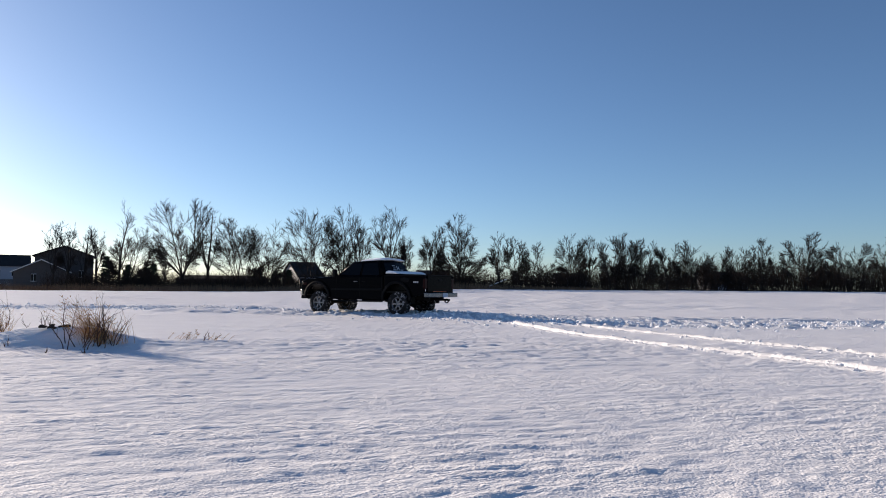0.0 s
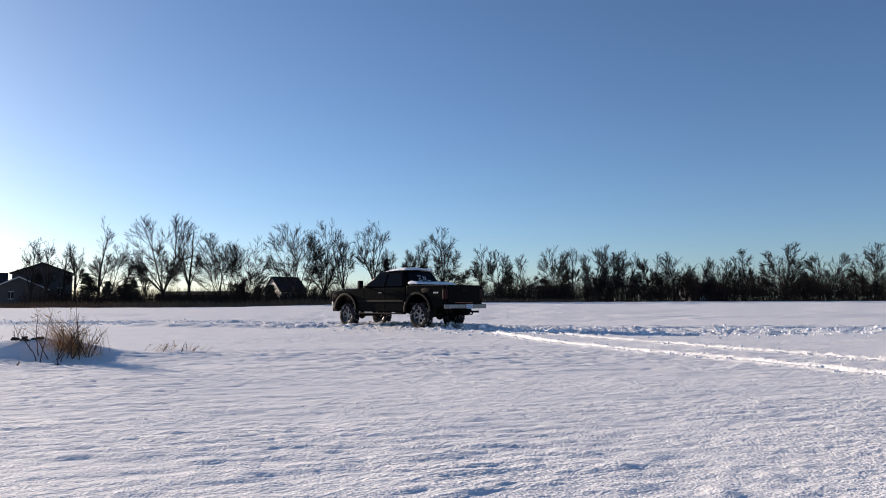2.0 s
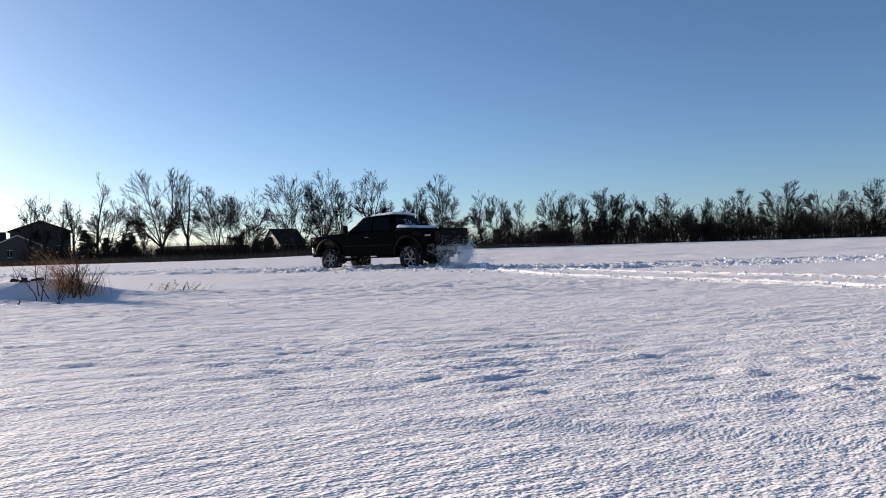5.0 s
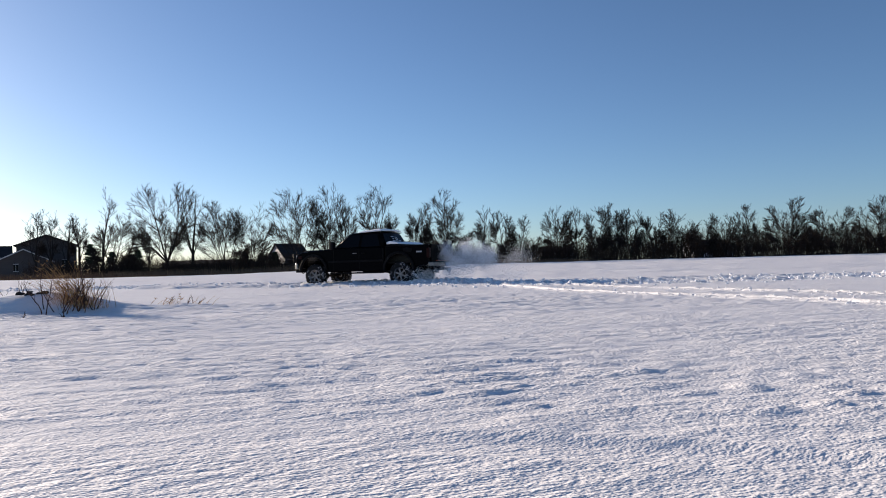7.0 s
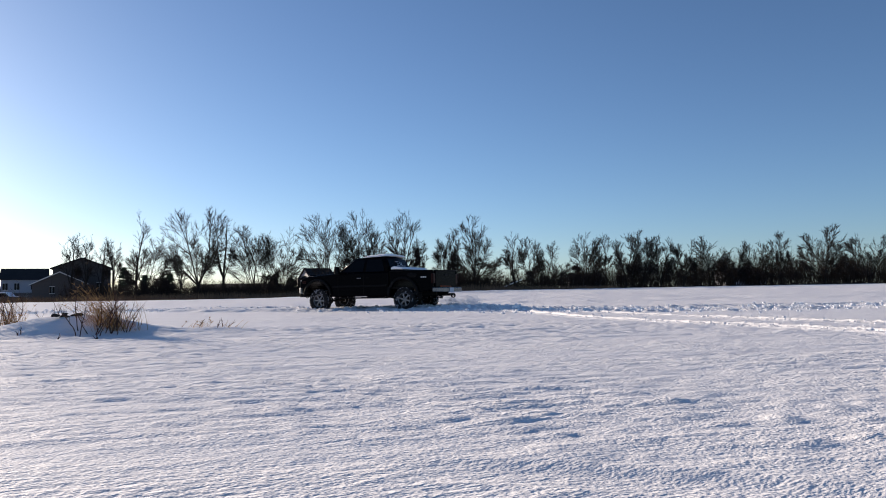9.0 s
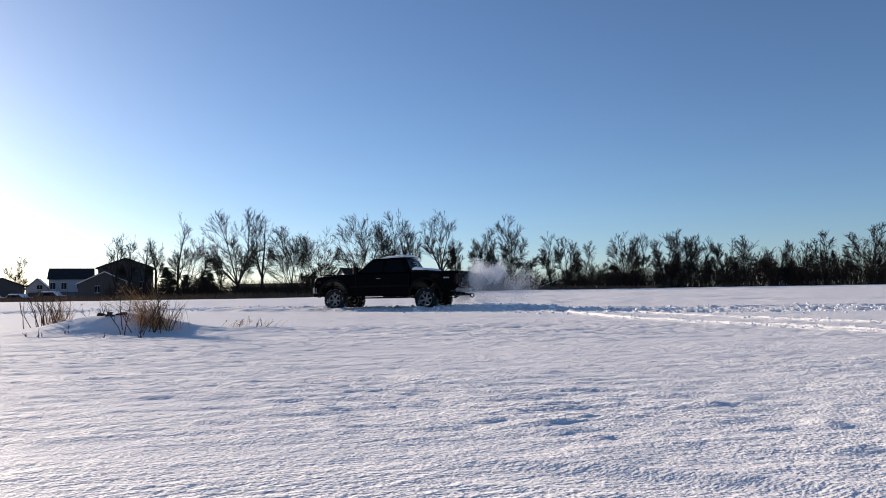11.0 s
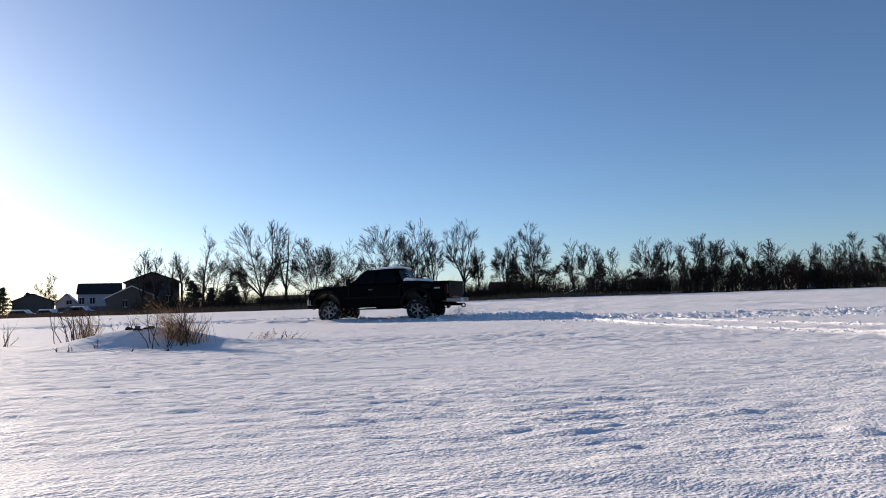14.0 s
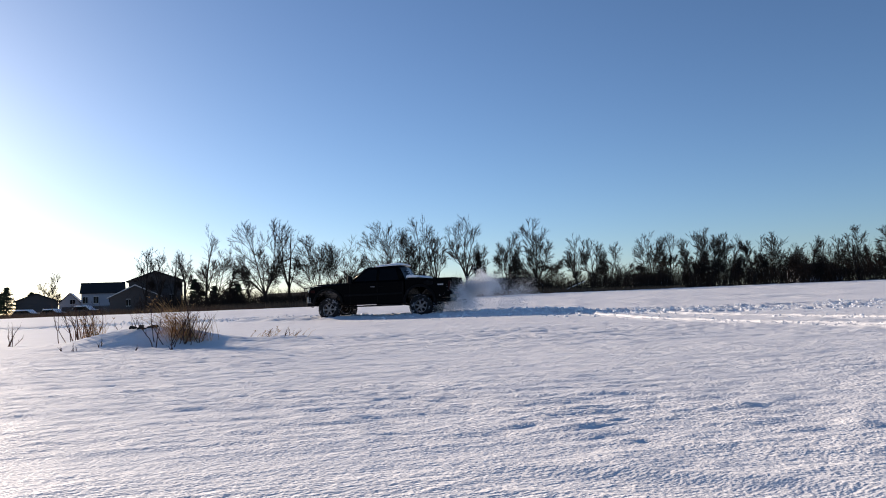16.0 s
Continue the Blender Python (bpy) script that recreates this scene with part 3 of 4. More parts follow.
    # running gear
    for x in (0, -WB):
        v, f = rods([((x, -0.74, HUB), (x, 0.74, HUB), 0.045, 0.045)], 10)
        ax = raw("axle", v, f, M_UNDER, truck)
        bm = bmesh.new()
        bmesh.ops.create_icosphere(bm, subdivisions=2, radius=0.14, matrix=Matrix.Translation((x, -0.1 if x else 0.2, HUB)))
        part("differential", bm, M_UNDER, ax, "", True)
    part("fuel_tank", box(-2.9, -1.7, -0.40, 0.35, 0.44, 0.62, 0.04), M_UNDER, truck)
    v, f = rods([((-2.6, -0.5, 0.47), (-4.2, -0.55, 0.47), 0.035, 0.035), ((-4.2, -0.55, 0.47), (-4.75, -0.85, 0.47), 0.035, 0.035)], 8)
    raw("exhaust_pipe", v, f, M_UNDER, truck)
    # snow that lies on the roof and on the front of the bed
    bm = bmesh.new()
    nx, ny = 26, 18
    grid = []
    for i in range(nx + 1):
        row = []
        for j in range(ny + 1):
            u, w = i / nx, j / ny * 2 - 1
            edge = min(1, 5.5 * min(u, 1 - u)) * min(1, 4.5 * (1 - abs(w)))
            h = 1.885 + 0.03 * u + 0.075 * edge ** 0.5 * (0.55 + 0.45 * u) + 0.03 * noise.noise((u * 5, w * 3, 2.0)) * edge - 0.02 * abs(w)
            row.append(bm.verts.new((-1.62 - 1.20 * u + 0.05 * noise.noise((w * 3, 1, 7)) - 0.22 * (1 - u), w * (0.71 + 0.02 * noise.noise((u * 6, 3, 1))), h)))
        grid.append(row)
    for i in range(nx):
        for j in range(ny):
            bm.faces.new((grid[i][j], grid[i][j + 1], grid[i + 1][j + 1], grid[i + 1][j]))
    bmesh.ops.recalc_face_normals(bm, faces=bm.faces[:])
    if sum(f.normal.z for f in bm.faces) < 0:
        bmesh.ops.reverse_faces(bm, faces=bm.faces[:])
    r = bmesh.ops.extrude_face_region(bm, geom=bm.faces[:])
    bmesh.ops.translate(bm, verts=[q for q in r["geom"] if isinstance(q, bmesh.types.BMVert)], vec=(0, 0, 0.02))
    part("roof_snow", bm, M_LOOSE, truck, "layer of wind-packed snow on the roof", True)
    tool = part("tool_box", box(-3.60, -3.16, -0.90, 0.90, 1.16, 1.40, 0.02), M_PLASTIC, truck, "crossover tool box covered in snow")
    bm = slab([(-3.66, 1.395), (-3.12, 1.395), (-3.15, 1.47), (-3.26, 1.50), (-3.46, 1.485), (-3.62, 1.435)], "y", -0.93, 0.93, 0.02, 2)
    bmesh.ops.subdivide_edges(bm, edges=bm.edges[:], cuts=2, use_grid_fill=True)
    for v in bm.verts:
        v.co.z += 0.012 * noise.noise(v.co * 5)
    part("snow_cap", bm, M_LOOSE, tool, "slab of snow on the tool box", True)
    for sgn in (1, -1):
        bm = bmesh.new()
        bmesh.ops.create_icosphere(bm, subdivisions=2, radius=1, matrix=Matrix.Translation((-4.0, sgn * 0.968, 1.18)) @ Matrix.Diagonal((0.20, 0.012, 0.10, 1)))
        for v in bm.verts:
            v.co += Vector((noise.noise(v.co * 9), 0, noise.noise(v.co * 9 + Vector((5, 0, 0))))) * 0.05
        part("snow_smear", bm, M_PLASTIC, truck, "grey smear of dried salt above the rear wheel")
    # the body rides high on its springs
    for c in truck.children:
        if c.name.split(".")[0] not in ("axle", "leaf_spring"):
            c.matrix_basis = pose(0, 0, LIFT)
    wheels = [build_wheel(truck, x, s) for x in (0, -WB) for s in (1, -1)]
    return truck, wheels


TRUCK, WHEELS = build_truck()


# ---- bare trees ----
def grow(seed, height, left, right, low=0.14, belly=0.56, fork=0.16, stems=1, limbs=5, wide=1.0, leader=False, lean=0.0, rough=0.2):
    """Rods of a bare tree that forks into limbs, branches, twigs and twiglets inside an uneven crown."""
    rng = random.Random(seed)
    half, mid = (right - left) / 2, (left + right) / 2
    coarse, fine, tips = [], [], []
    small = min(1.0, height / 11)

    def outside(p, slack=1.0):
        u = p.z / height / slack
        e = (u - belly) / (1.0 - belly if u > belly else belly - low * 0.5)
        if abs(e) >= 1:
            return u > belly or u < low * 0.5
        a = math.atan2(p.y, p.x - mid * u)
        w = math.sqrt(1 - abs(e) ** 2.4) * (0.93 + rough * noise.noise((math.cos(a) * 1.7, math.sin(a) * 1.7 + seed, u * 4.5)))
        return ((p.x - mid * u) / half) ** 2 + (p.y / (0.9 * half)) ** 2 > (w * slack) ** 2

    def side(d, angle, az):
        u = d.orthogonal().normalized()
        return (d * math.cos(angle) + (u * math.cos(az) + d.cross(u) * math.sin(az)) * math.sin(angle)).normalized()

    def room(p, d, most):
        """How far a straight line runs from p before it leaves the crown."""
        run, been = 0.0, False
        while run < most:
            run += 0.35
            if outside(p + d * run):
                if been:
                    return run
            else:
                been = True
        return most

    def branch(p, d, length, r, level):
        n = (9, 6, 4)[level]
        step, az = length / n, rng.uniform(0, 6.28)
        bend, up = (0.06, 0.11, 0.16)[level], (0.03, 0.02, 0.03)[level]
        for k in range(n):
            d = (d + Vector((rng.gauss(0, bend), rng.gauss(0, bend), rng.gauss(up, bend * 0.7)))).normalized()
            e = p + d * step * rng.uniform(0.8, 1.2)
            r0, r1 = r * (1 - 0.8 * k / n), r * (1 - 0.8 * (k + 1) / n)
            out = level > 0 and outside(e, 1.02 + 0.04 * level)
            if out:
                e = p + d * step * 0.45
            (coarse if level == 0 else fine).append((tuple(p), tuple(e), max(r0, 0.018), max(r1, 0.015)))
            many = (2.3, 1.85, 1.75)[level] * min(1.0, 0.56 + 0.09 * half) * (0.86 if stems > 1 else 1)
            if k > 2 or level > 0 and (k > 0 or level > 1):
                for _ in range(int(many + rng.random())):
                    az += 2.4 + rng.gauss(0, 0.5)
                    c = side(d, radians(rng.uniform(24, 50)), az)
                    c = (c + 0.32 * Vector((e.x - mid * 0.3, e.y, e.z - 0.38 * height)).normalized()).normalized()
                    if level == 2:
                        tips.append((tuple(e), tuple(e + c * rng.uniform(0.3, 0.85) * small), 0.020, 0.0))
                    elif not out:
                        branch(e, c, length * (1 - 0.5 * k / n) * rng.uniform(0.38, 0.62), max(0.022, r0 * rng.uniform(0.42, 0.62)), level + 1)
            p = e
            if out:
                break
        for _ in range(2):
            tips.append((tuple(p), tuple(p + side(d, rng.uniform(0.1, 0.5), rng.uniform(0, 6.28)) * rng.uniform(0.3, 0.8) * small), 0.020, 0.0))

    trunk = 0.0185 * height * (1 if stems == 1 else 0.72)
    for s in range(stems):
        tilt = lean if stems == 1 else (s / (stems - 1) - 0.5) * 0.9 + lean
        p = Vector((0 if stems == 1 else 0.5 * (s / (stems - 1) - 0.5), rng.gauss(0, 0.1), 0))
        d = Vector((tilt * 0.6, rng.gauss(0, 0.06), 1)).normalized()
        for k in range(5):
            e = p + d * (fork * height / 5)
            coarse.append((tuple(p), tuple(e), trunk * (1.25 if k == 0 else 1 - 0.06 * k), trunk * (0.94 - 0.06 * k)))
            p, d = e, (d + Vector((rng.gauss(tilt * 0.1, 0.05), rng.gauss(0, 0.05), 0.05))).normalized()
        count = limbs if stems == 1 else max(3, limbs - 2)
        most = math.atan2(half, (1 - fork) * height * 0.52) * 1.12 * wide
        a0 = rng.uniform(0, 6.28)
        for k in range(count):
            angle = most * math.sqrt((k + (0.0 if leader else 0.45)) / count) * (0.85 if stems > 1 else 1.12)
            c = side(d, angle, a0 + 2.4 * k + rng.gauss(0, 0.2))
            start = p - d * (fork * height * 0.22 * rng.random())
            branch(start, c, 0.90 * room(start, c, height), trunk * (0.75 if k == 0 and leader else rng.uniform(0.42, 0.6)), 0)
    return coarse, fine, tips


def build_tree(x, y, top, left, right, label="bare deciduous tree at the field's edge", **kw):
    z = float(base_z(x, y)) - 0.05
    coarse, fine, tips = grow(int(abs(x) * 131 + top * 17), top - z, left, right, **kw)
    t = tagged(empty("tree", pose(x, y, z)), label, "tree", "bare trees along the field edge")
    v, f = rods(coarse, 6)
    raw("trunk", v, f, M_BARK, t)
    v, f = rods(fine, 3)
    v2, f2 = spikes(tips)
    raw("crown", np.vstack([v, v2]), f.tolist() + (f2 + len(v)).tolist(), M_TWIG, t, "leafless fine branches")
    return t


VASE = dict(low=0.10, belly=0.55, fork=0.17, limbs=9, wide=1.2)
BROAD = dict(low=0.04, belly=0.42, fork=0.10, limbs=9, wide=1.35, rough=0.4)
THIN = dict(low=0.16, belly=0.55, fork=0.26, limbs=5, leader=True, rough=0.5)
MULTI = dict(low=0.06, belly=0.52, fork=0.12, stems=3, limbs=6, wide=1.2, rough=0.4)
TREES = [
    ((-70.3, 122, 11.1, -2.3, 1.3), THIN), ((-67.9, 122, 11.8, -1.7, 1.5), THIN), ((-65.1, 122, 10.9, -1.8, 1.2), THIN), ((-62.9, 122, 12.2, -1.8, 1.4), THIN),
    ((-58.8, 122, 14.3, -2.1, 2.0), dict(THIN, limbs=3)), ((-57.3, 122, 11.3, -4.1, 4.7), BROAD), ((-45.1, 115, 14.7, -5.7, 4.7), VASE), ((-48.0, 115, 8.9, -1.4, 0.9), THIN),
    ((-41.4, 116, 14.0, -2.2, 2.6), THIN), ((-35.6, 115, 11.0, -5.4, 3.6), MULTI), ((-31.5, 114, 11.2, -2.9, 3.7), dict(MULTI, lean=0.15)), ((-23.3, 115, 12.7, -5.6, 3.4), MULTI),
    ((-19.3, 115, 13.7, -2.8, 3.3), VASE), ((-16.4, 116, 11.6, -2.2, 1.9), THIN), ((-11.4, 115, 14.0, -3.0, 2.3), dict(VASE, belly=0.68, fork=0.26)), ((-8.9, 115, 8.8, -1.4, 2.1), THIN),
    ((-4.7, 115, 11.0, -2.4, 2.3), VASE), ((-0.2, 115, 11.8, -3.2, 4.3), VASE), ((5.9, 115, 9.2, -1.7, 2.1), THIN), ((8.6, 115, 9.3, -2.0, 2.2), VASE),
    ((12.4, 115, 7.7, -2.5, 2.7), BROAD), ((17.5, 115, 9.5, -2.2, 3.0), VASE), ((20.2, 115, 8.7, -1.8, 1.7), THIN), ((22.2, 108, 9.4, -2.1, 2.2), VASE), ((24.8, 108, 8.8, -2.3, 2.9), VASE),
    ((27.2, 108, 7.9, -1.8, 2.2), VASE), ((30.5, 108, 8.2, -2.0, 2.0), VASE), ((34.2, 108, 8.0, -2.4, 3.1), VASE), ((38.0, 108, 7.9, -2.4, 2.0), dict(BROAD, lean=0.2)), ((41.3, 108, 7.4, -2.0, 1.9), VASE),
    ((44.4, 108, 8.1, -1.9, 2.1), VASE), ((50.8, 108, 9.4, -3.8, 3.1), VASE), ((57.0, 108, 8.6, -2.9, 3.9), VASE), ((64.0, 108, 8.8, -2.8, 3.3), VASE), ((71.0, 108, 8.9, -3.0, 3.3), VASE), ((-106.6, 146, 9.6, -2.6, 2.4), VASE)]
trees = [build_tree(*a, **k) for a, k in TREES]
rng = random.Random(5)
for k in range(22):
    # a second, lower row behind
    src = trees[rng.choice([18, 19, 20, 22, 25, 26, 27, 29, 30])]
    x = -4 + 3.7 * k + rng.uniform(-0.8, 0.8)
    y = rng.uniform(119, 130)
    src.scale = [rng.uniform(0.62, 0.86)] * 3
    c = copy_thing(src, pose(x, y, float(base_z(x, y)) - 0.05, 0, 0, rng.uniform(0, 360)))
    tagged(c, "smaller bare tree in the second row of the hedgerow")
    src.scale = (1, 1, 1)


# ---- hedge, dry grass, conifers ----
def brush(name, label, count, x0, x1, y0, y1, tall, material, seed, dens=None, twigs=2):
    rng, segs = random.Random(seed), []
    while count > 0:
        x, y = rng.uniform(x0, x1), rng.uniform(y0, y1)
        h = tall(x) * rng.uniform(0.45, 1.0) * (0.8 + 0.35 * noise.noise((x / 3.0, y / 3, seed)))
        count -= 1
        z = float(GZ(x, y)) - 0.05
        p = Vector((x, y, z))
        d = Vector((rng.gauss(0, 0.22), rng.gauss(0, 0.2), 1)).normalized()
        for s in range(3):
            e = p + d * (h / 3)
            segs.append((tuple(p), tuple(e), 0.030 - 0.007 * s, 0.023 - 0.007 * s))
            for k in range(twigs):
                td = (d + Vector((rng.gauss(0, 0.55), rng.gauss(0, 0.5), rng.gauss(0.1, 0.3)))).normalized()
                segs.append((tuple(e), tuple(e + td * h * rng.uniform(0.15, 0.42)), 0.012, 0.007))
            p, d = e, (d + Vector((rng.gauss(0, 0.15), rng.gauss(0, 0.15), 0.1))).normalized()
    v, f = rods(segs, 3)
    tagged(raw(name, v, f, material), label, "undergrowth", kind="stuff")


def GZ(x, y):
    return base_z(x, y)


brush("hedge_thicket", "dense leafless brown thicket under the trees", 7600, -22, 82, 105.5, 124, lambda x: 2.6 + 2.3 * min(1, max(0, (x + 4) / 40)), M_BRUSH, 3)
brush("hedge_scrub", "low leafless scrub between the trees", 5600, -66, 2, 109, 126, lambda x: 3.4, M_BRUSH, 4)


def grass_strip():
    rng = np.random.default_rng(8)
    n = 26000
    x = rng.uniform(-125, 20, n)
    y = 102 + 7 * rng.random(n) + 0.8 * np.sin(x / 5)
    z = base_z(x, y)
    h = rng.uniform(0.45, 1.25, n) * (0.8 + 0.35 * noise2(x / 4, y / 2, 4)) * (1 - 0.5 * smooth(0, 20, x))
    w = rng.uniform(0.012, 0.03, n)
    lx, ly = rng.normal(0, 0.16, n) * h, rng.normal(0, 0.1, n) * h
    a, b, c = np.stack([x - w, y, z - 0.03], -1), np.stack([x + w, y, z - 0.03], -1), np.stack([x, y + w, z - 0.03], -1)
    t = np.stack([x + lx, y + ly, z + h], -1)
    v = np.stack([a, b, c, t], 1).reshape(-1, 3)
    i = np.arange(n)[:, None] * 4
    f = np.vstack([i + [0, 1, 3], i + [1, 2, 3], i + [2, 0, 3]])
    tagged(raw("dry_grass", v, f, M_GRASS), "strip of tall brown dry grass along the field edge", "grass", kind="stuff")


grass_strip()


def build_conifer(x, y, top, half):
    z = float(base_z(x, y)) - 0.05
    rng = random.Random(int(abs(x) * 10))
    t = tagged(empty("conifer", pose(x, y, z)), "dark evergreen conifer beside the houses", "conifer tree")
    h = top - z
    v, f = rods([((0, 0, 0), (0, 0, h * 0.95), 0.14, 0.03)], 6)
    raw("trunk", v, f, M_BARK, t)
    segs = []
    for k in range(260):
        u = rng.random() ** 0.8
        zz = h * (0.08 + 0.9 * u)
        r = half * (1 - u) ** 0.75 * rng.uniform(0.6, 1.1) + 0.12
        a = rng.uniform(0, 6.28)
        tip = Vector((r * math.cos(a), r * math.sin(a), zz - 0.12 * r + 0.25 * rng.random()))
        base = Vector((0, 0, zz))
        for j in range(7):
            s = base.lerp(tip, 0.25 + 0.12 * j)
            segs.append((tuple(s), tuple(s + Vector((rng.gauss(0, 0.28), rng.gauss(0, 0.28), rng.uniform(-0.08, 0.3)))), 0.07, 0.015))
    v, f = rods(segs, 3)
    raw("foliage", v, f, M_PINE, t)


for a in ((-109.3, 136, 6.6, 3.0), (-111.9, 137, 5.4, 2.8), (-109.0, 143, 5.6, 2.4), (-69.5, 139, 6.8, 2.4), (-66.6, 142, 5.2, 2.2), (-60.7, 140, 5.4, 1.9), (-63.4, 143, 4.6, 2.2), (-39.5, 139, 4.4, 2.0), (-36.0, 138, 3.9, 2.4), (-33.6, 139, 4.2, 1.6)):
    build_conifer(*a)


# ---- houses ----
def gable_house(name, label, x0, x1, y0, depth, eave, ridge, along, wall_m, windows=(), snow=False, doors=(), turn=0):
    """A house of x0..x1 by depth; along: which axis the ridge follows."""
    g = float(base_z((x0 + x1) / 2, y0)) - 0.1
    h = tagged(empty(name.replace("house_wing", "garage"), pose((x0 + x1) / 2, y0, g, 0, 0, turn)), label, "house")
    w, e, r = (x1 - x0) / 2, eave - g, ridge - g
    if along == "y":
        part("wall", slab([(-w, 0), (w, 0), (w, e), (0, r), (-w, e)], "y", 0, depth), wall_m, h)
        k = 0.45 * (r - e) / w
        for s in (1, -1):
            part("roof", slab([(s * (w + 0.45), e - k), (0, r + 0.01), (0, r + 0.18), (s * (w + 0.45), e - k + 0.18)], "y", -0.45, depth + 0.45), M_LOOSE if snow else M_ROOF, h)
            part("rake_trim", slab([(s * (w + 0.46), e - k - 0.06), (0, r - 0.05), (0, r + 0.15), (s * (w + 0.46), e - k + 0.14)], "y", -0.49, -0.455), M_TRIM if "wing" in name else M_ROOF, h)
    else:
        d = depth / 2
        part("wall", slab([(0, 0), (depth, 0), (depth, e), (d, r), (0, e)], "x", -w, w), wall_m, h)
        k = 0.4 * (r - e) / d
        for s in (1, -1):
            part("roof", slab([(d + s * (d + 0.4), e - k), (d, r + 0.01), (d, r + 0.18), (d + s * (d + 0.4), e - k + 0.18)], "x", -w - 0.35, w + 0.35), M_LOOSE if snow else M_ROOF, h)
    for wx, wz, ww, wh in windows:
        win = part("window", box(wx - ww / 2, wx + ww / 2, -0.05, -0.004, wz - wh / 2, wz + wh / 2), M_GLASS, h, "dark window with pale frame")
        for a, b, c, dd in ((-ww / 2 - 0.08, ww / 2 + 0.08, wh / 2, wh / 2 + 0.09), (-ww / 2 - 0.08, ww / 2 + 0.08, -wh / 2 - 0.09, -wh / 2)):
            part("frame", box(wx + a, wx + b, -0.08, -0.006, wz + c, wz + dd), M_TRIM, win)
        part("mullion", box(wx - 0.03, wx + 0.03, -0.07, -0.052, wz - wh / 2, wz + wh / 2), M_TRIM, win)
    for wx, ww, wh in doors:
        part("door", box(wx - ww / 2, wx + ww / 2, -0.06, -0.004, 0.1, wh), M_TRIM, h)
    return h


gable_house("house", "two-storey gabled house with grey-brown siding", -80.1, -70.3, 134, 11, 6.6, 8.44, "y", M_SIDING, [(3.0, 3.0, 0.9, 1.2)], turn=27)
gable_house("house_wing", "low gabled garage wing with pale roof edge", -80.0, -71.2, 127.4, 5.0, 3.5, 5.6, "y", M_SIDING, [(-1.2, 2.2, 0.7, 1.2)], turn=27)
gable_house("house", "white two-storey house with a dark shingle roof", -108.0, -98.9, 160, 9, 5.5, 7.9, "x", M_WHITE, [(-3.7, 3.6, 1.0, 1.5), (-1.4, 3.6, 1.0, 1.5), (2.2, 3.6, 1.6, 1.5), (4.2, 3.4, 0.9, 1.4)], doors=((0.4, 1.0, 2.1),), turn=30)
gable_house("house", "low white wing with a snow-covered roof", -114.2, -109.6, 160, 8, 3.4, 5.6, "y", M_WHITE, [(0.6, 3.4, 1.1, 1.0)], snow=True, turn=30)
gable_house("shed", "broad low grey shed", -109.4, -102.0, 140, 10, 3.7, 5.2, "y", M_SIDING, turn=33)
gable_house("house", "dark-roofed house half hidden behind the trees", -32.0, -27.0, 140, 9, 3.2, 5.9, "x", M_WHITE, [(-1.3, 1.9, 0.9, 1.2), (1.3, 1.9, 0.9, 1.2)], turn=35)
gable_house("barn", "long low dark outbuilding behind the trees", -61, -44, 152, 9, 2.5, 3.3, "x", M_SIDING)
gable_house("barn", "low dark building far behind the hedgerow", -11, -3.5, 172, 9, 3.7, 5.2, "x", M_SIDING, [(-1.5, 2.4, 1, 1.2), (2, 2.4, 1, 1.2)])
gable_house("house", "pale house glimpsed behind the hedgerow", 57, 66, 168, 9, 3.4, 5.2, "x", M_WHITE, [(-2, 2.2, 1, 1.2), (2, 2.2, 1, 1.2)])
gable_house("house", "pale house glimpsed behind the hedgerow", 22, 29, 168, 9, 3.2, 4.6, "x", M_WHITE, [(-1.5, 2.2, 1, 1.2)])


def build_fence(x0, x1, y):
    z = float(base_z(x0, y))
    f = tagged(empty("board_fence", pose(x0, y, z)), "dark weathered board fence in front of the house", "fence")
    for k in range(3):
        part("rail", box(0, x1 - x0, 0.03, 0.07, 0.35 + 0.6 * k, 0.43 + 0.6 * k), M_FENCE, f)
    first = None
    for k in range(int((x1 - x0) / 0.165)):
        if first is None:
            first = part("board", box(0, 0.14, 0, 0.028, 0.03, 1.95, 0.004, 1), M_FENCE, f)
        else:
            b = new("board", first.data)
            b.parent = f
            b.matrix_basis = pose(0.165 * k, 0, 0.02 * math.sin(k * 2.1))


build_fence(-104, -84.5, 146)


